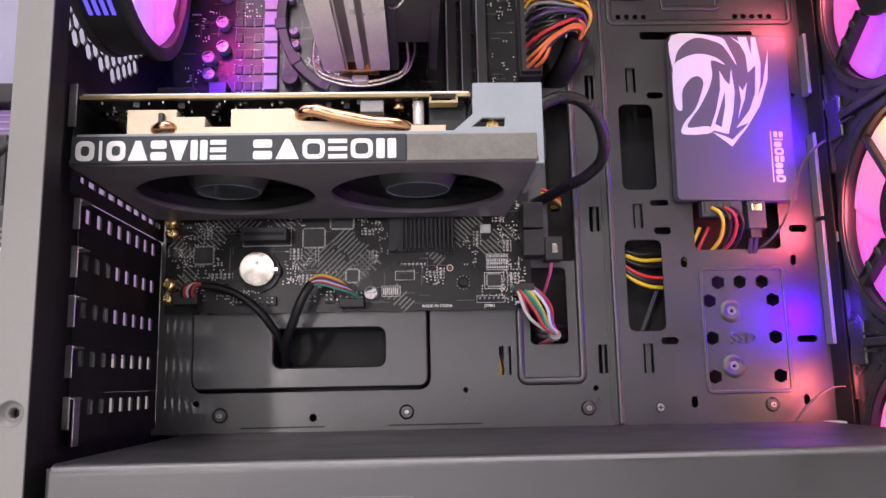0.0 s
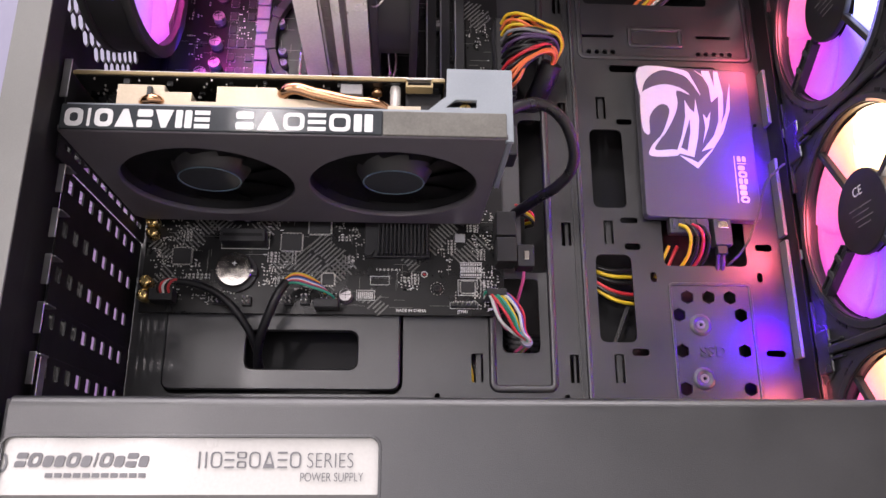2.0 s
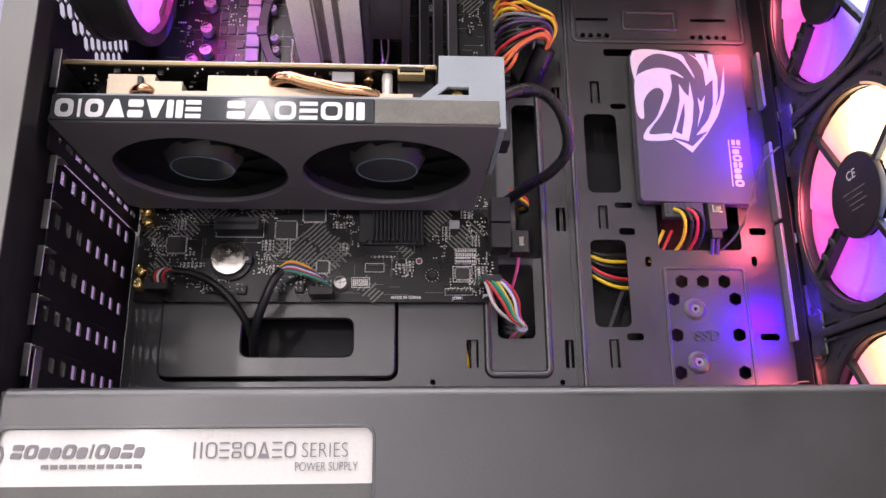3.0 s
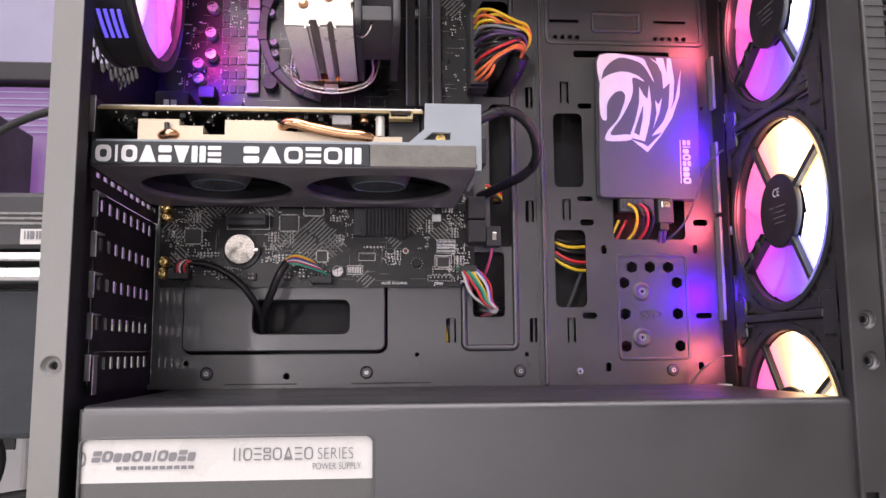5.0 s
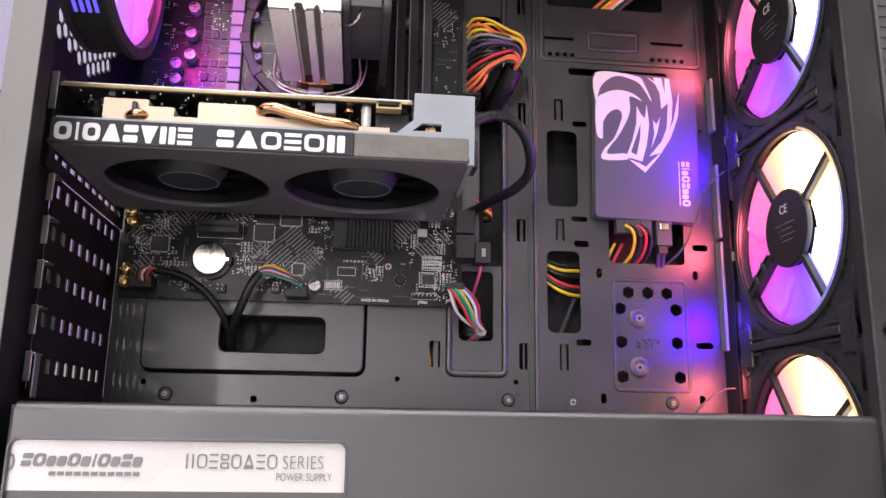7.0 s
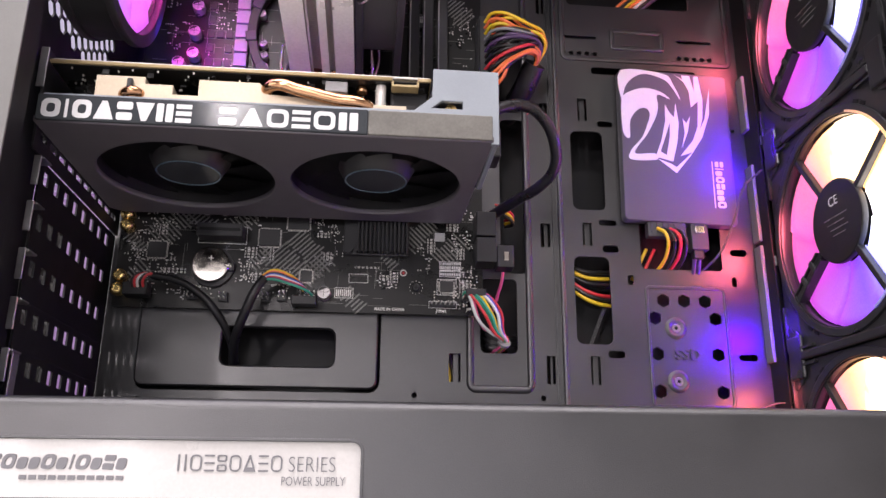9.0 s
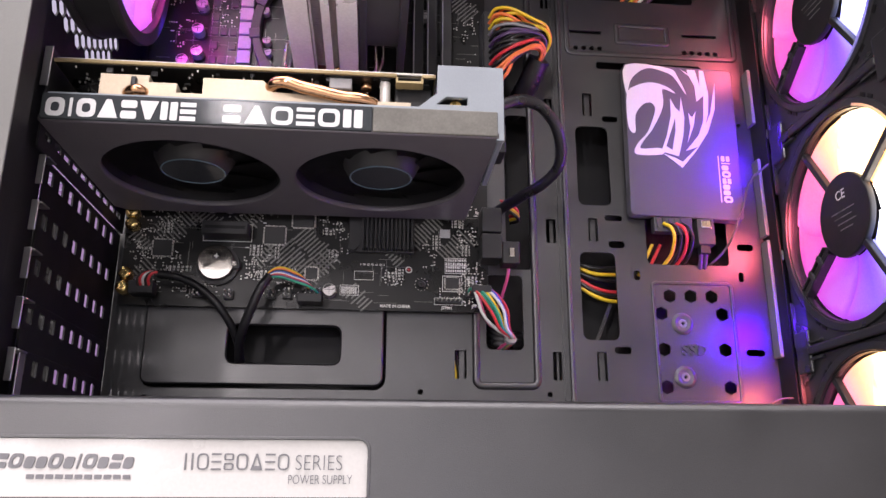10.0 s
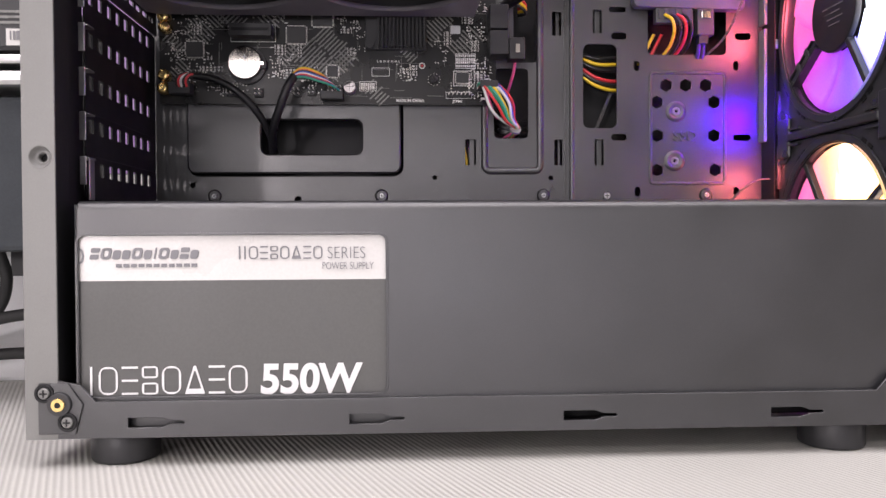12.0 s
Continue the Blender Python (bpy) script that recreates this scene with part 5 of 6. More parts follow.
# metal bracket at the rear
VENT0 = 0.0400
holes = [rect(VENT0 + 0.0112 * i, 0.2232, VENT0 + 0.0075 + 0.0112 * i, 0.2262, 0.0005) for i in range(10)] + [rect(0.055 + 0.027 * i, 0.236, 0.073 + 0.027 * i, 0.247, 0.001) for i in range(3)]
br = part("bracket", plate([rect(0.0345, 0.2170, 0.1560, 0.2640, 0.001)] + holes, 0.0009, SIDE(-0.1430, 0, 0)), PLASTIC, card, "bare metal mounting bracket")
part("bracket_tab", box(-0.1460, -0.1425, 0.0335, 0.0343, 0.2450, 0.2640, 0.0003), ZINC, br)

# ---- processor cooler ----
CX0, CX1, CY0, CY1, CZ0 = -0.0482, -0.0130, 0.0300, 0.1130, 0.3025
cooler = thing("cpu_cooler", (-0.025, BY, 0.345), "aluminium tower cooler with copper heat pipes and black fan", "cooler")
rim = [(CX0, CZ0), (CX0 + 0.0108, CZ0), (CX0 + 0.0100, CZ0 - 0.0014), (CX0 + 0.0108, CZ0 - 0.0016), (CX0 + 0.0128, CZ0 + 0.0034), (CX0 + 0.0162, CZ0 + 0.0034), (CX0 + 0.0176, CZ0 - 0.0008), (CX0 + 0.0186, CZ0 + 0.0006),
       (CX0 + 0.0216, CZ0 + 0.0006), (CX0 + 0.0228, CZ0 + 0.0026), (CX0 + 0.0243, CZ0 + 0.0026), (CX0 + 0.0262, CZ0 - 0.0016), (CX0 + 0.0270, CZ0 - 0.0014), (CX0 + 0.0258, CZ0 + 0.0004), (CX1, CZ0 + 0.0004)]
for k in range(9):
    z = CZ0 + 0.0090 + 0.0100 * k
    rim += [(CX1, z), (CX1 - 0.0013, z + 0.0006), (CX1 - 0.0013, z + 0.0040), (CX1, z + 0.0046)]
rim += [(CX1, CZ0 + 0.1000), (CX0, CZ0 + 0.1000)]
top = part("top_plate", plate([rim], 0.0012, FRONT(0, CY0, 0), 0.0003), ALU, cooler, "bright aluminium top plate")
for i in range(44):
    y = CY0 + 0.0030 + 0.00185 * i
    o = 0.0006 if i % 2 else 0.0
    rim = [(CX0, CZ0 + o), (CX0 + 0.0110, CZ0 + o), (CX0 + 0.0125, CZ0 + 0.004), (CX0 + 0.0165, CZ0 + 0.004), (CX0 + 0.0180, CZ0 + o), (CX0 + 0.0215, CZ0 + o), (CX0 + 0.0225, CZ0 + 0.003), (CX0 + 0.0245, CZ0 + 0.003),
           (CX0 + 0.0255, CZ0 + o), (CX1, CZ0 + o), (CX1, CZ0 + 0.1), (CX0, CZ0 + 0.1)]
    part("fin", plate([rim], 0.0015, FRONT(0, y, 0)), ALU, cooler)
part("fin_core", box(CX0 + 0.0020, CX1 - 0.0020, CY0 + 0.0025, CY1 - 0.001, CZ0 + 0.0070, CZ0 + 0.098), ZINC, cooler)
for x0, x1 in ((CX0, CX0 + 0.0112), (CX0 + 0.0178, CX0 + 0.0217), (CX0 + 0.0253, CX1)):
    # each fin ends in a bent lip that overlaps the next one
    prof, p = [], 0.00185
    for i in range(44):
        y = CY0 + 0.0020 + p * i
        prof += [(y, CZ0 - 0.0001), (y + p * 0.96, CZ0 - 0.0010)]
    prof += [(CY0 + 0.0020 + p * 44, CZ0 + 0.0004), (CY0 + 0.0020, CZ0 + 0.0004)]
    bm = bmesh.new()
    ends = [[bm.verts.new((x, y, z)) for y, z in prof] for x in (x0, x1)]
    for i in range(len(prof)):
        j = (i + 1) % len(prof)
        bm.faces.new((ends[0][i], ends[0][j], ends[1][j], ends[1][i]))
    bm.faces.new(ends[0][::-1])
    bm.faces.new(ends[1])
    bmesh.ops.recalc_face_normals(bm, faces=bm.faces)
    part("folded_side", bm, CHROME_DULL, cooler, "folded aluminium fin edges")
for x in (CX0 + 0.0120, CX0 + 0.0175, CX0 + 0.0250):
    part("fold_rib", box(x, x + 0.0009, CY0 - 0.0005, CY1, CZ0 - 0.0006, CZ0 + 0.0006), CHROME_DULL, cooler)
for x, z in ((CX0 + 0.0095, CZ0 + 0.0115), (CX0 + 0.0225, CZ0 + 0.0155), (CX0 + 0.0095, CZ0 + 0.085), (CX0 + 0.0225, CZ0 + 0.085)):
    smooth(part("pipe_end", disc(FRONT(x, CY0, z), 0.0028, 0.0035, 20, r2=0.0012), COPPER, cooler, "copper heat pipe tip"))
for x, s in ((CX0 + 0.0095, -1), (CX0 + 0.0225, 1)):
    smooth(part("heat_pipe", tube([(x, CY1 - 0.003, CZ0 + 0.020), (x + 0.001 * s, CY1 + 0.012, CZ0 + 0.020), (x, CY1 + 0.021, CZ0 + 0.028), (x, CY1 + 0.022, CZ0 + 0.04)], 0.0030, 4), COPPER, cooler, "copper heat pipe"))
    smooth(part("heat_pipe", tube([(x, CY1 - 0.003, CZ0 + 0.012), (x, CY1 + 0.008, CZ0 + 0.008), (x + 0.001 * s, CY1 + 0.019, CZ0 + 0.014), (x, CY1 + 0.022, CZ0 + 0.03)], 0.0030, 4), COPPER, cooler, "copper heat pipe"))
part("base_block", box(CX0 + 0.003, CX1 - 0.003, CY1 + 0.0170, CY1 + 0.0300, CZ0 + 0.012, CZ0 + 0.065, 0.0008), ZINC, cooler)
part("base_clip", box(CX0 + 0.008, CX1 - 0.006, CY1 + 0.0130, CY1 + 0.0200, CZ0 + 0.0035, CZ0 + 0.0110, 0.0010), COPPER, cooler)
smooth(part("clip_wire", tube([(CX0 + 0.001, CY1 - 0.01, CZ0 + 0.006), (CX0 - 0.001, CY1 + 0.012, CZ0 + 0.004), (CX0 + 0.010, CY1 + 0.018, CZ0 + 0.0015), (CX1 + 0.006, CY1 + 0.018, CZ0 + 0.003), (CX1 + 0.012, CY1 + 0.010, CZ0 + 0.008), (CX1 + 0.012, CY1 - 0.02, CZ0 + 0.02)], 0.0009, 3), CHROME, cooler, "bent steel fan clip"))
smooth(part("clip_wire", tube([(CX1 - 0.001, CY0 + 0.02, CZ0 + 0.010), (CX1 + 0.006, CY0 + 0.010, CZ0 - 0.001), (CX1 + 0.012, CY0 + 0.006, CZ0 + 0.012)], 0.0007, 3), CHROME, cooler, "bent steel fan clip"))
# its fan, standing on edge
fz = CZ0 + 0.048
fm = SIDE(0.0120, CY0 + 0.046, fz)
cf = part("fan_frame", plate([rect(-0.046, -0.046, 0.046, 0.046, 0.004), ring(0, 0, 0.0440, 48)], 0.0040, fm, 0.0005), PLASTIC_SOFT, cooler, "black cooler fan")
part("fan_flange", plate([rect(-0.046, -0.046, 0.046, 0.046, 0.004), ring(0, 0, 0.0440, 48)], 0.0040, fm @ Matrix.Translation((0, 0, -0.0205)), 0.0005), PLASTIC_SOFT, cf)
smooth(part("fan_duct", plate([ring(0, 0, 0.0455, 48), ring(0, 0, 0.0432, 48)], 0.0165, fm @ Matrix.Translation((0, 0, -0.0040))), PLASTIC_SOFT, cf))
part("corner_web", box(-0.0085, 0.0075, CY0 + 0.001, CY0 + 0.004, CZ0 + 0.004, CZ0 + 0.012, 0.0006), PLASTIC_SOFT, cf)
smooth(part("fan_motor", disc(fm @ Matrix.Translation((0, 0, -0.018)), 0.017, 0.016, 32), PLASTIC, cf))
for k in range(7):
    bm = bmesh.new()
    g = []
    for i in range(4):
        r = 0.0165 + 0.0255 * i / 3
        g.append([bm.verts.new((r * math.cos(a), r * math.sin(a), -0.010 + 0.010 * s)) for s, a in [(j / 3 - 0.5, 2 * math.pi * k / 7 + (j / 3 - 0.5) * radians(45) - 0.3 * i / 3) for j in range(4)]])
    for i in range(3):
        for j in range(3):
            bm.faces.new((g[i][j], g[i + 1][j], g[i + 1][j + 1], g[i][j + 1]))
    bmesh.ops.solidify(bm, geom=list(bm.faces), thickness=0.0008)
    bm.transform(fm)
    smooth(part("fan_blade", bm, PLASTIC, cf))
# plastic mounting ring round the socket
arc = [radians(95 + 165 * i / 40) for i in range(41)]
outer = [(-0.030 + 0.0490 * math.cos(a), 0.348 + 0.0500 * math.sin(a)) for a in arc]
inner = [(-0.030 + 0.0445 * math.cos(a), 0.348 + 0.0455 * math.sin(a)) for a in reversed(arc)]
mount = part("mounting_ring", plate([outer + inner], 0.0060, FRONT(0, BY - 0.0070, 0), 0.0006), PLASTIC, cooler, "black plastic mounting ring")
for deg in (130, 158, 186, 214, 243):
    bm = box(0.0440, 0.0505, -0.0032, 0.0032, -0.0010, 0.0012, 0.0004)
    bm.transform(FRONT(-0.030, BY - 0.0068, 0.348) @ Matrix.Rotation(radians(deg), 4, "Z"))
    part("ring_lug", bm, PLASTIC_SOFT, mount)
for d in (0.0, 0.0024):
    smooth(part("bracket_rod", tube([(CX0 - 0.006, CY1 + 0.006, CZ0 + 0.020), (CX0 - 0.0065, CY1 + 0.016, CZ0 + 0.008 - d), (CX0 - 0.001, CY1 + 0.018, CZ0 + 0.0035 - d), (CX1 + 0.003, CY1 + 0.018, CZ0 + 0.0035 - d), (CX1 + 0.0085, CY1 + 0.016, CZ0 + 0.008 - d), (CX1 + 0.009, CY1 + 0.002, CZ0 + 0.018)], 0.0010, 3), CHROME, cooler, "bright bent mounting rod"))
part("bracket_nut", box(CX0 + 0.0135, CX0 + 0.0225, CY1 + 0.0150, CY1 + 0.0200, CZ0 - 0.0016, CZ0 + 0.0026, 0.0010), CHROME_DULL, cooler)

# ---- solid state drive ----
drive = thing("solid_state_drive", (0.1855, YR, 0.2865), "dark flat solid state drive with a white crest", "drive")
SM = pose(0.1857, 0.1488, 0.2862, 90, 0, 0) @ pose(0, 0, 0, 0, 1.5, -1.0)
HW, HH = 0.0349, 0.0501
shell = part("shell", plate([rect(-HW, -HH, HW, HH, 0.0025, 5)], 0.0070, SM, 0.0005), SSD_SKIN, drive)
crest = {
    'A': [(-0.98, 0.98), (-0.18, 0.98), (-0.01, 0.86), (0.12, 0.63), (-0.09, 0.86), (-0.29, 0.93), (-0.54, 0.96), (-0.75, 0.89), (-0.9, 0.76), (-0.98, 0.57)],
    'B': [(-0.98, 0.57), (-0.8, 0.7), (-0.52, 0.76), (-0.24, 0.72), (-0.08, 0.63), (-0.31, 0.68), (-0.31, 0.51), (-0.37, 0.35), (-0.55, 0.11), (-0.71, -0.04), (-0.77, -0.15), (-0.42, -0.13), (-0.39, -0.21), (-0.86, -0.23), (-0.84, -0.1), (-0.65, 0.06), (-0.55, 0.21), (-0.47, 0.4), (-0.55, 0.48), (-0.7, 0.44), (-0.84, 0.29), (-0.86, 0.06), (-0.98, 0.14)],
    'C': [(-0.42, -0.2), (-0.28, 0.06), (-0.19, 0.32), (-0.18, 0.55), (-0.1, 0.44), (-0.02, 0.38), (0.02, 0.58), (0.06, 0.3), (0.01, 0.04), (-0.09, -0.22), (-0.34, -0.18)],
    'C2': [(-0.31, -0.1), (-0.11, 0.3), (-0.12, 0.12), (-0.2, -0.14)],
    'D': [(0.04, 0.98), (0.19, 0.92), (0.17, 0.98), (0.32, 0.98), (0.39, 0.75), (0.4, 0.98), (0.48, 0.98), (0.54, 0.66), (0.51, 0.39), (0.4, 0.13), (0.3, 0.02), (0.55, 0.39), (0.68, 0.82), (0.64, 0.45), (0.48, 0.13), (0.24, -0.13), (-0.04, -0.37), (-0.36, -0.2), (-0.14, -0.25), (-0.03, -0.29), (0.27, -0.08), (0.05, -0.14), (0.3, 0.08), (0.41, 0.28), (0.45, 0.63), (0.31, 0.54), (0.29, 0.76), (0.2, 0.89)],
    'E': [(0.14, 0.37), (0.2, 0.31), (0.28, 0.41), (0.22, 0.2), (0.09, -0.03), (0.16, 0.18)],
}
for shapes in (["A"], ["B"], ["C", "C2"], ["D"], ["E"]):
    part("crest_shape", plate([[(u * HW, v * HH) for u, v in (blend_points(crest[k], 4) if k in "AB" else crest[k])] for k in shapes], 0.0002, SM @ Matrix.Translation((0, 0, 0.00015))), WHITE, shell, "white printed crest shape")
TURNED = SM @ Matrix.Translation((0, 0, 0.00015)) @ Matrix.Rotation(radians(-90), 4, "Z")
glyphs(["twin", "bar", "slab", "frame", "twin", "slab", "slab", "frame"], 0.0090, 0.0395, 0.0235, 0.0290, 0, WHITE, shell, 0, 0.24, 0.12, m=TURNED)
part("print_bar", plate([rect(0.0090, 0.0215, 0.0395, 0.0221)], 0.0002, TURNED), WHITE, shell)

# plugs under the drive
dplug = thing("drive_power_plug", (0.1720, 0.1540, 0.2300), "black drive power plug with yellow and red wires", "cable")
part("plug_body", box(0.1635, 0.1870, 0.1490, 0.1550, 0.2265, 0.2355, 0.0005), PLASTIC_SOFT, dplug)
for i in range(5):
    part("plug_rib", box(0.1650 + 0.0036 * i, 0.1664 + 0.0036 * i, 0.1483, 0.1492, 0.2290, 0.2352, 0.0002), PLASTIC_SOFT, dplug)
for c, x, d in (("yellow", 0.1690, 0.000), ("black", 0.1730, 0.001), ("red", 0.1765, 0.0015), ("black", 0.1800, 0.002)):
    part("wire", tube([(x, 0.1485, 0.2315), (x + 0.0035, 0.1450, 0.2270), (x + 0.0055, 0.1500, 0.2170), (x + 0.0020, 0.1620, 0.2075), (x - 0.004, 0.1720, 0.1990)], 0.00105, 2), WIRE[c], dplug)
for c, x in (("yellow", 0.1640), ("red", 0.1690)):
    part("wire", tube([(x + 0.003, 0.164, 0.2230), (x - 0.002, 0.165, 0.2130), (x - 0.006, 0.168, 0.2040)], 0.00105, 2), WIRE[c], dplug)
data = thing("data_plug", (0.1945, 0.1540, 0.2300), "grey drive data plug with a bright metal latch", "cable")
part("plug_body", box(0.1895, 0.2000, 0.1480, 0.1560, 0.2190, 0.2350, 0.0006), PLASTIC_SOFT, data)
part("latch", box(0.1915, 0.1975, 0.1466, 0.1482, 0.2290, 0.2335, 0.0004), CHROME, data, "bright metal latch")
part("strain_relief", box(0.1910, 0.1970, 0.1495, 0.1550, 0.2140, 0.2195, 0.0004), PLASTIC, data)
for x in (0.1922, 0.1952):
    part("wire", tube([(x, 0.1525, 0.2150), (x + 0.0005, 0.1570, 0.2080), (x + 0.001, 0.1680, 0.2000)], 0.0013, 2), WIRE["purple"], data)

# thin lead from the fans over the drive
lead = thing("fan_lead", (0.2330, 0.1400, 0.2700), "thin grey twin fan lead hanging beside the drive", "cable")
for d in (0, 0.0009):
    part("wire", tube([(0.2322, 0.1380, 0.2676), (0.2227, 0.1425, 0.2583), (0.2158, 0.1460, 0.2379), (0.2065, 0.1500, 0.2178), (0.1984, 0.1580, 0.2086), (0.1977, 0.1700, 0.2060)], 0.0004, 2), WIRE["dull"], lead)
    lead.children[-1].location.x += d
lead2 = thing("fan_lead", (0.2300, 0.1450, 0.1200), "thin grey twin fan lead near the shroud", "cable")
for d in (0, 0.0009):
    part("wire", tube([(0.2375, 0.1450, 0.1294), (0.2274, 0.1470, 0.1287), (0.2165, 0.1480, 0.1220), (0.2063, 0.1500, 0.1101), (0.2029, 0.1520, 0.1041)], 0.0005, 2), WIRE["dull"], lead2)
    lead2.children[-1].location.x += d

# cables behind the window of the cable plate
loom = thing("power_loom", (0.1300, 0.1700, 0.1900), "yellow, red and black wires behind an opening", "cable")
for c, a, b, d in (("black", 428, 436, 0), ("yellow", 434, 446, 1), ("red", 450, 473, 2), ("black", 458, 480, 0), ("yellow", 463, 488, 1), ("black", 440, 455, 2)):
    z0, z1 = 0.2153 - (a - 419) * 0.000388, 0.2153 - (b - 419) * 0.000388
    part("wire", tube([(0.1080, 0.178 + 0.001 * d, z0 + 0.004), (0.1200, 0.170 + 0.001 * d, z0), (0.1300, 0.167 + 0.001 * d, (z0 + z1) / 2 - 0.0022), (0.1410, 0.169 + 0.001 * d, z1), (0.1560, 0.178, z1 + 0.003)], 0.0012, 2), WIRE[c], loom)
loom2 = thing("thin_lead", (0.1320, 0.1720, 0.1700), "thin grey lead behind an opening", "cable")
for d in (0.0, 0.0012):
    part("wire", tube([(0.1420 + d, 0.172, 0.190), (0.1380 + d, 0.172, 0.181), (0.1310 + d, 0.174, 0.1635), (0.127 + d, 0.176, 0.155)], 0.0005, 2), WIRE["dull"], loom2)
loom3 = thing("power_loom", (0.1600, 0.1720, 0.3950), "orange and black wires behind the upper opening", "cable")
for k, c in enumerate(("orange", "black", "yellow", "orange", "white", "black", "purple")):
    part("wire", tube([(0.150 + 0.003 * k, 0.176, 0.384), (0.158 + 0.003 * k, 0.168, 0.3935), (0.170 + 0.003 * k, 0.166, 0.4040), (0.185 + 0.003 * k, 0.172, 0.416)], 0.0011, 2), WIRE[c], loom3)

# graphics card power cable
gcab = thing("graphics_power_cable", (0.0700, 0.1300, 0.2200), "black sleeved power cable looping out of the card", "cable")
smooth(part("sleeve", tube([(0.0590, 0.0820, 0.2682), (0.0659, 0.0840, 0.2727), (0.0772, 0.0880, 0.2762), (0.0887, 0.0940, 0.2726), (0.0974, 0.1040, 0.2619), (0.0989, 0.1140, 0.2519), (0.0933, 0.1240, 0.2455), (0.0825, 0.1370, 0.2415), (0.0715, 0.1530, 0.2381), (0.0672, 0.1720, 0.2399)], 0.0031, 4), SLEEVE, gcab))
part("plug_body", box(0.0540, 0.0625, 0.0740, 0.0900, 0.2400, 0.2560, 0.0008), PLASTIC, gcab)
for k, c in enumerate(("red", "yellow", "black")):
    part("wire", tube([(0.0727, 0.1600, 0.2466), (0.0792, 0.1580, 0.2430), (0.0838, 0.1600, 0.2395), (0.0806, 0.1680, 0.2394)], 0.0010, 2), WIRE[c], gcab)
    gcab.children[-1].location.z -= 0.0022 * k

# front panel leads
leads = thing("panel_leads", (0.0750, 0.1500, 0.1650), "coloured front panel leads with a cable tie", "cable")
part("wire", tube([(0.0530, 0.1470, 0.1863), (0.0537, 0.1420, 0.1869), (0.0598, 0.1400, 0.1711), (0.0665, 0.1440, 0.1654), (0.0746, 0.1510, 0.1612), (0.0723, 0.1620, 0.1574), (0.0714, 0.1750, 0.1571)], 0.0009, 2), WIRE["white"], leads)
part("wire", tube([(0.0527, 0.1470, 0.1862), (0.0534, 0.1420, 0.1869), (0.0631, 0.1380, 0.1739), (0.0686, 0.1420, 0.1650), (0.0759, 0.1510, 0.1612), (0.0736, 0.1620, 0.1574), (0.0728, 0.1750, 0.1571)], 0.0009, 2), WIRE["red"], leads)
part("wire", tube([(0.0523, 0.1470, 0.1862), (0.0531, 0.1420, 0.1869), (0.0660, 0.1410, 0.1736), (0.0699, 0.1450, 0.1656), (0.0753, 0.1510, 0.1612), (0.0729, 0.1620, 0.1574), (0.0721, 0.1750, 0.1571)], 0.0009, 2), WIRE["green"], leads)
part("wire", tube([(0.0555, 0.1470, 0.1863), (0.0563, 0.1420, 0.1870), (0.0667, 0.1390, 0.1738), (0.0706, 0.1430, 0.1652), (0.0762, 0.1510, 0.1612), (0.0739, 0.1620, 0.1574), (0.0731, 0.1750, 0.1572)], 0.0009, 2), WIRE["green"], leads)
part("wire", tube([(0.0581, 0.1470, 0.1863), (0.0588, 0.1420, 0.1870), (0.0682, 0.1410, 0.1737), (0.0717, 0.1450, 0.1657), (0.0766, 0.1510, 0.1612), (0.0742, 0.1620, 0.1574), (0.0734, 0.1750, 0.1572)], 0.0009, 2), WIRE["yellow"], leads)
part("wire", tube([(0.0597, 0.1470, 0.1864), (0.0604, 0.1420, 0.1870), (0.0700, 0.1400, 0.1760), (0.0729, 0.1440, 0.1655), (0.0775, 0.1510, 0.1612), (0.0752, 0.1620, 0.1575), (0.0744, 0.1750, 0.1572)], 0.0009, 2), WIRE["white"], leads)
part("wire", tube([(0.0623, 0.1470, 0.1864), (0.0630, 0.1420, 0.1871), (0.0715, 0.1420, 0.1746), (0.0739, 0.1460, 0.1659), (0.0775, 0.1510, 0.1612), (0.0752, 0.1620, 0.1575), (0.0744, 0.1750, 0.1572)], 0.0009, 2), WIRE["blue"], leads)
part("wire", tube([(0.0536, 0.1470, 0.1863), (0.0544, 0.1420, 0.1869), (0.0635, 0.1450, 0.1675), (0.0685, 0.1490, 0.1665), (0.0740, 0.1510, 0.1612), (0.0716, 0.1620, 0.1574), (0.0708, 0.1750, 0.1571)], 0.0009, 2), WIRE["pink"], leads)
part("wire", tube([(0.0616, 0.1470, 0.1864), (0.0623, 0.1420, 0.1871), (0.0727, 0.1430, 0.1768), (0.0747, 0.1470, 0.1661), (0.0778, 0.1510, 0.1612), (0.0755, 0.1620, 0.1575), (0.0748, 0.1750, 0.1572)], 0.0009, 2), WIRE["red"], leads)
smooth(part("mesh_sleeve", tube([(0.0662, 0.1760, 0.1735), (0.0720, 0.1700, 0.1669), (0.0873, 0.1720, 0.1661)], 0.0026, 3), SLEEVE, leads, "black mesh sleeve"))
smooth(part("mesh_sleeve", tube([(0.0662, 0.1760, 0.1694), (0.0719, 0.1700, 0.1639), (0.0872, 0.1720, 0.1631)], 0.0026, 3), SLEEVE, leads, "black mesh sleeve"))
smooth(part("mesh_sleeve", tube([(0.0661, 0.1760, 0.1653), (0.0718, 0.1700, 0.1609), (0.0871, 0.1720, 0.1601)], 0.0026, 3), SLEEVE, leads, "black mesh sleeve"))
part("cable_tie", disc(pose(*(0.0757, 0.1520, 0.1604), 60, 20), 0.0036, 0.0018, 16), WIRE["grey"], leads)
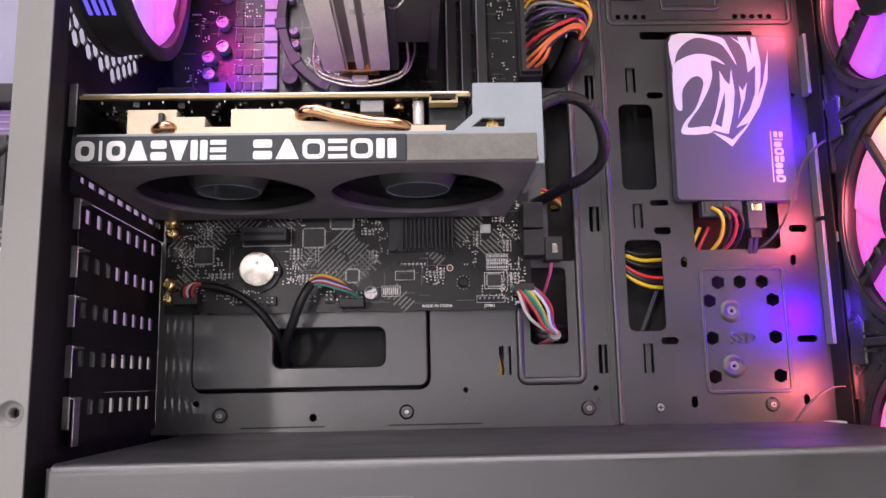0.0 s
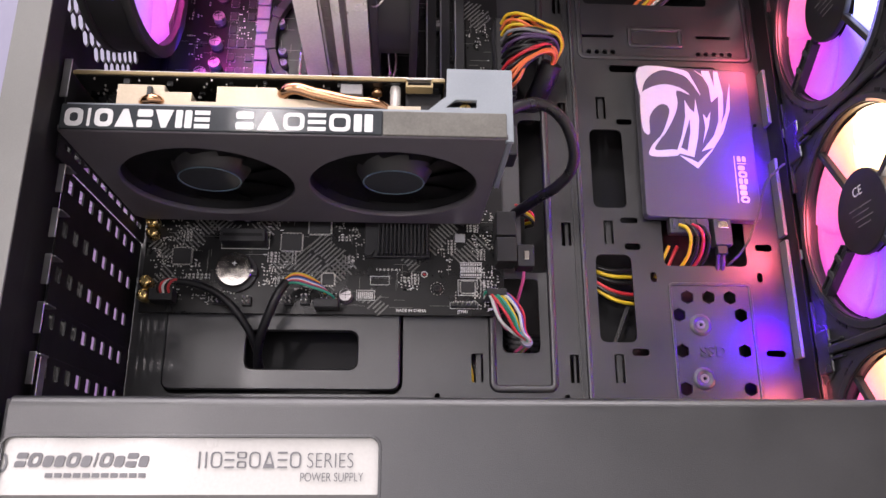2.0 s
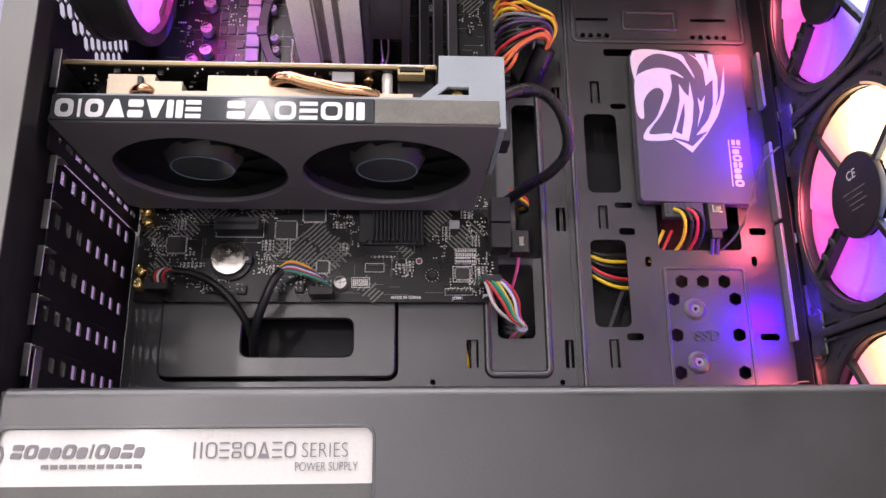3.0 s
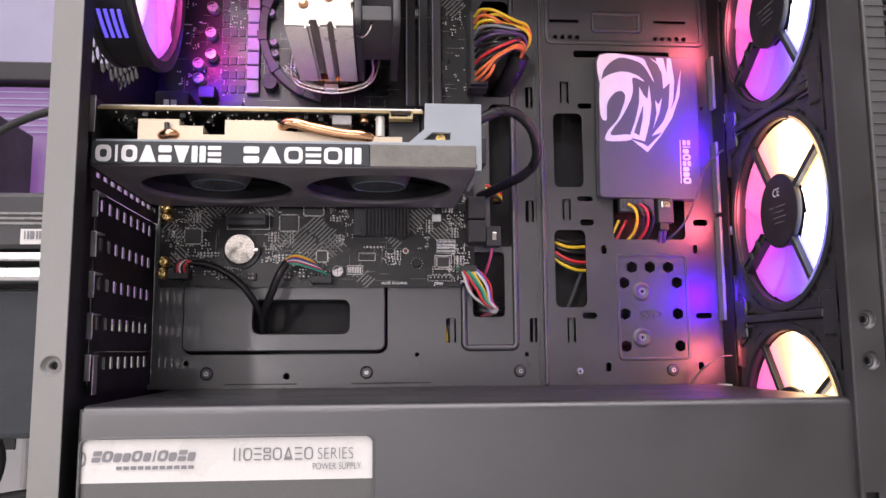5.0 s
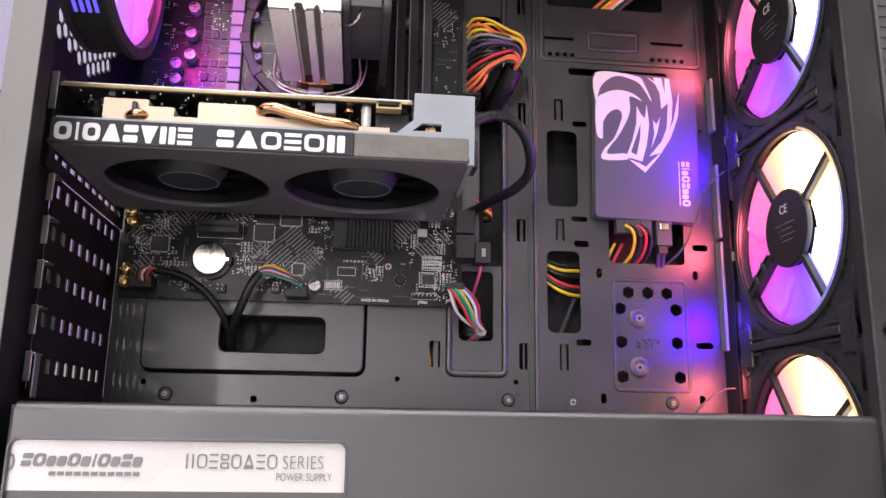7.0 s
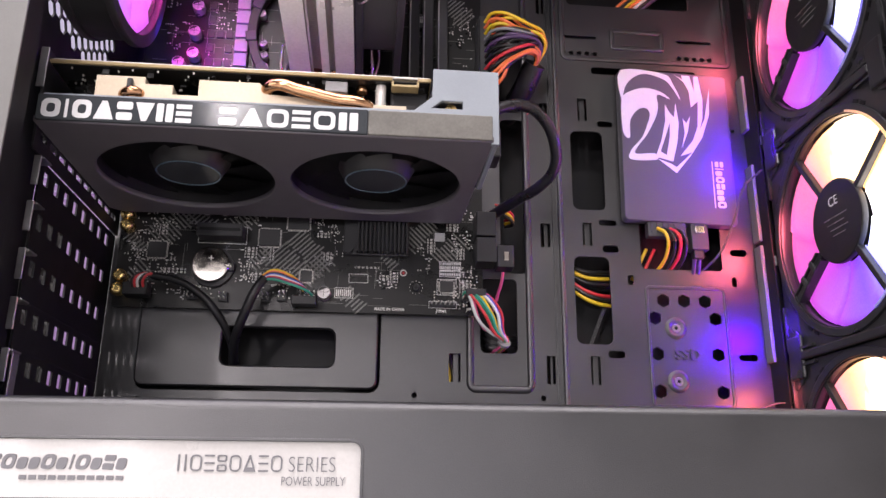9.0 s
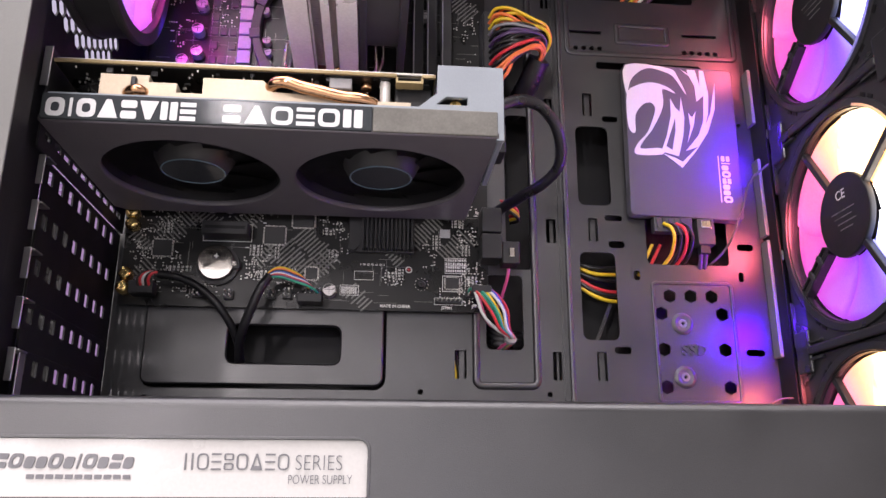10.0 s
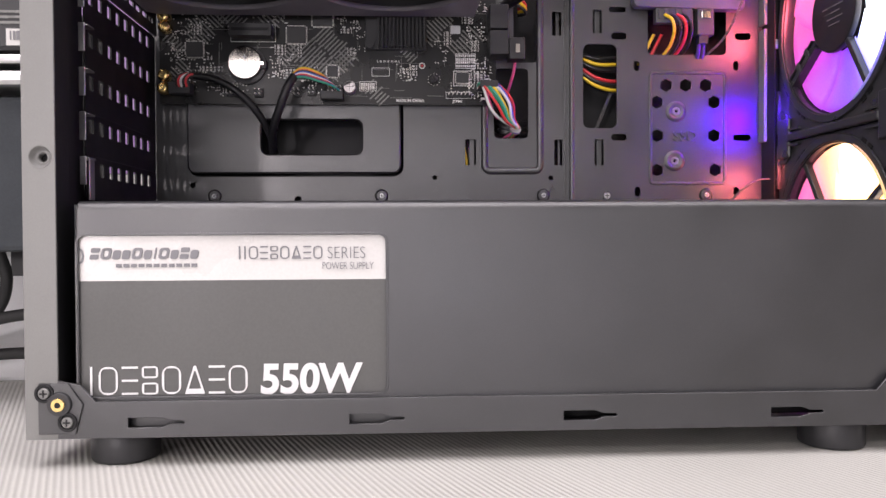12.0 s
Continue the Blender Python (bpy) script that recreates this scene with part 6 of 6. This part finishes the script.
part("panel_plugs", box(0.0530, 0.0640, BY - 0.0125, BY - 0.0030, 0.1845, 0.1885, 0.0004), PLASTIC, leads)
pk = thing("data_lead", (0.0780, 0.150, 0.195), "thin pink lead beside the drive sockets", "cable")
part("wire", tube([(0.0758, 0.1500, 0.2052), (0.0753, 0.1500, 0.1984), (0.0736, 0.1560, 0.1899), (0.0721, 0.1680, 0.1827)], 0.0009, 2), WIRE["pink"], pk)
latch = thing("data_plug", (0.0745, BY - 0.004, 0.2080), "black data plug with a bright metal latch", "cable")
part("plug_body", box(0.0704, 0.0800, BY - 0.0140, BY - 0.0030, 0.2010, 0.2140, 0.0006), PLASTIC, latch)
part("latch", box(0.0738, 0.0770, BY - 0.0155, BY - 0.0142, 0.2045, 0.2100, 0.0004), CHROME, latch, "bright metal latch")

# audio and usb leads at the lower edge of the board
aud = thing("audio_cable", (-0.1050, 0.1480, 0.1700), "black sleeved cable with red and white wires", "cable")
smooth(part("sleeve", tube([(-0.1163, 0.1390, 0.1902), (-0.1044, 0.1380, 0.1880), (-0.0901, 0.1380, 0.1801), (-0.0798, 0.1420, 0.1686), (-0.0748, 0.1500, 0.1582), (-0.0734, 0.1620, 0.1487), (-0.0740, 0.1800, 0.1424)], 0.0021, 4), SLEEVE, aud))
part("plug_body", box(-0.1320, -0.1190, BY - 0.0115, BY - 0.0020, 0.1800, 0.1868, 0.0005), PLASTIC, aud)
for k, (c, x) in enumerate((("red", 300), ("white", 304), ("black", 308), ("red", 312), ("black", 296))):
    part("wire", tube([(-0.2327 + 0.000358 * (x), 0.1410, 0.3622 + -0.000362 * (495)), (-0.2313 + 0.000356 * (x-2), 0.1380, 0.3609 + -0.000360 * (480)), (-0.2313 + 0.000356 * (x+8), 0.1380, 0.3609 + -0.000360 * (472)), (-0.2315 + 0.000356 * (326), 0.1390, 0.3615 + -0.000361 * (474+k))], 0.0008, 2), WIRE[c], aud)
usb = thing("usb_cable", (-0.0550, 0.1480, 0.1750), "black sleeved cable with a fan of coloured wires", "cable")
smooth(part("sleeve", tube([(-0.0572, 0.1360, 0.1902), (-0.0611, 0.1350, 0.1835), (-0.0662, 0.1380, 0.1719), (-0.0712, 0.1450, 0.1605), (-0.0742, 0.1600, 0.1494), (-0.0757, 0.1780, 0.1438)], 0.0025, 4), SLEEVE, usb))
part("plug_body", box(-0.0427, -0.0292, BY - 0.0110, BY - 0.0024, 0.1772, 0.1822, 0.0005), PLASTIC, usb)
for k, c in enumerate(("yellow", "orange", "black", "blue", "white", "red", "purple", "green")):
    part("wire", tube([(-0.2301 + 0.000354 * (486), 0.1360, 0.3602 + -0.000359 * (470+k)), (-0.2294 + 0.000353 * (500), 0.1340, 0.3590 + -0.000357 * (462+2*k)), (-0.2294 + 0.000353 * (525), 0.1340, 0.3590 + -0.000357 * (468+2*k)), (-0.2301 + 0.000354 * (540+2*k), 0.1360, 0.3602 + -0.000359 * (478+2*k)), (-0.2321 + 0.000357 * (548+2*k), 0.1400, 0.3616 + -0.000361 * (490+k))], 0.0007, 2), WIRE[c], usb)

# ---- things on the desk behind the case ----
SCREEN = glowing("lavender_screen", (0.60, 0.55, 0.88), 0.42)
PURPLE = glowing("purple_screen", (0.42, 0.12, 0.62), 0.38)
mon = thing("monitor", (-0.60, 0.63, 0), "large screen showing a pale lavender picture", "monitor")
part("screen", box(-1.05, -0.10, 0.610, 0.613, 0.4905, 0.80), SCREEN, mon, "lit lavender screen")
part("bezel", box(-1.05, -0.10, 0.604, 0.640, 0.466, 0.490, 0.002), PLASTIC, mon)
part("back", box(-1.05, -0.10, 0.614, 0.640, 0.4905, 0.80, 0.003), PLASTIC, mon)
part("stand", box(-0.64, -0.56, 0.645, 0.70, 0.0, 0.55, 0.003), PLASTIC, mon)
part("stand_foot", box(-0.75, -0.45, 0.60, 0.80, 0.0, 0.012, 0.003), PLASTIC, mon)
low = thing("display_panel", (-0.40, 0.63, 0), "low panel with a purple lit striped front", "screen")
part("front", box(-0.80, -0.15, 0.620, 0.6225, 0.1700, 0.4620), PURPLE, low, "purple lit front")
part("housing", box(-0.80, -0.15, 0.6226, 0.6400, 0.1700, 0.4640, 0.002), PLASTIC, low)
part("panel_leg", box(-0.80, -0.76, 0.625, 0.64, 0.0, 0.1699), PLASTIC, low)
for i in range(7):
    part("lit_line", box(-0.80, -0.15, 0.6180, 0.6195, 0.4040 + 0.0085 * i, 0.4052 + 0.0085 * i), SCREEN, low)
rack = thing("equipment_rack", (-0.55, 0.50, 0), "dark equipment rack with a grey rail", "rack")
part("body", box(-0.75, -0.415, 0.50, 0.60, 0.0, 0.3950, 0.003), PLASTIC, rack)
part("rail", box(-0.75, -0.413, 0.494, 0.499, 0.3150, 0.3260, 0.002), BEZEL, rack, "grey rail")
for i in range(5):
    part("upright_line", box(-0.440 - 0.012 * i, -0.4385 - 0.012 * i, 0.4965, 0.4995, 0.20, 0.3140), BEZEL, rack)
pbox = thing("printer", (-0.30, 0.13, 0), "black desktop machine with a silver bar and barcode sticker", "machine")
part("upper_body", box(-0.46, -0.1760, 0.0800, 0.1700, 0.1905, 0.2230, 0.003), PLASTIC, pbox)
part("lower_body", box(-0.46, -0.1760, 0.0860, 0.1700, 0.0880, 0.1690, 0.003), STRIP, pbox, "glossy black lower body")
part("silver_bar", box(-0.46, -0.1765, 0.0790, 0.1200, 0.1840, 0.1893, 0.0016), ZINC, pbox, "silver bar")
part("silver_bar", box(-0.46, -0.1765, 0.0770, 0.1200, 0.1725, 0.1810, 0.003), ZINC, pbox, "silver bar")
part("back_spine", box(-0.46, -0.1765, 0.1205, 0.1700, 0.1691, 0.1904), PLASTIC, pbox)
part("leg", box(-0.46, -0.30, 0.0900, 0.1700, 0.0, 0.0879, 0.003), PLASTIC, pbox)
part("sticker", box(-0.1955, -0.1785, 0.0792, 0.0799, 0.1935, 0.2020), LABEL_WHITE, pbox, "white barcode sticker")
for i in range(9):
    part("barcode_bar", box(-0.1935 + 0.0016 * i, -0.1928 + 0.0016 * i + 0.0004 * (i % 3), 0.0788, 0.0791, 0.1962, 0.2008), INK, pbox)
for i in range(3):
    part("print_bar", box(-0.2120, -0.1800 - 0.003 * (i % 2), 0.0793, 0.0799, 0.2045 + 0.0028 * i, 0.2058 + 0.0028 * i), TRACE, pbox)
for k, (y0, pts) in enumerate(((0.1, [(-0.30, 0.10, 0.020), (-0.235, 0.115, 0.046), (-0.205, 0.125, 0.052), (-0.165, 0.14, 0.050)]), (0.1, [(-0.32, 0.12, 0.012), (-0.24, 0.14, 0.026), (-0.20, 0.145, 0.0265), (-0.165, 0.15, 0.024)]),
                               (0.1, [(-0.226, 0.13, 0.088), (-0.224, 0.135, 0.070), (-0.236, 0.14, 0.048), (-0.275, 0.15, 0.030)]), (0.1, [(-0.150, 0.30, 0.345), (-0.29, 0.31, 0.335), (-0.345, 0.32, 0.300), (-0.385, 0.33, 0.22), (-0.40, 0.34, 0.0036)]))):
    cb = thing("mains_cable", (-0.25, 0.14, 0.02), "thick black cord behind the case", "cable", "cords behind the case")
    smooth(part("cord", tube(pts, 0.0035, 3), RUBBER, cb))
strip2 = thing("power_adapter", (-0.245, 0.22, 0), "white plug-in adapter standing on the desk", "adapter")
part("adapter_body", box(-0.290, -0.236, 0.200, 0.240, 0.0, 0.0980, 0.003), WHITE_PLASTIC, strip2)
part("socket_face", box(-0.252, -0.243, 0.1985, 0.1999, 0.070, 0.090, 0.0005), PLASTIC, strip2)

# a yellow lead showing through a slit of the tray
slit_lead = thing("hidden_lead", (0.0470, 0.166, 0.1380), "yellow lead behind a slit in the tray", "cable")
for d in (0, 0.0022):
    part("wire", tube([(0.0462 + d, 0.1665, 0.136), (0.0466 + d, 0.1660, 0.1430), (0.0455 + d, 0.1668, 0.1500), (0.0440 + d, 0.170, 0.158)], 0.0009, 2), WIRE["yellow" if d == 0 else "black"], slit_lead)
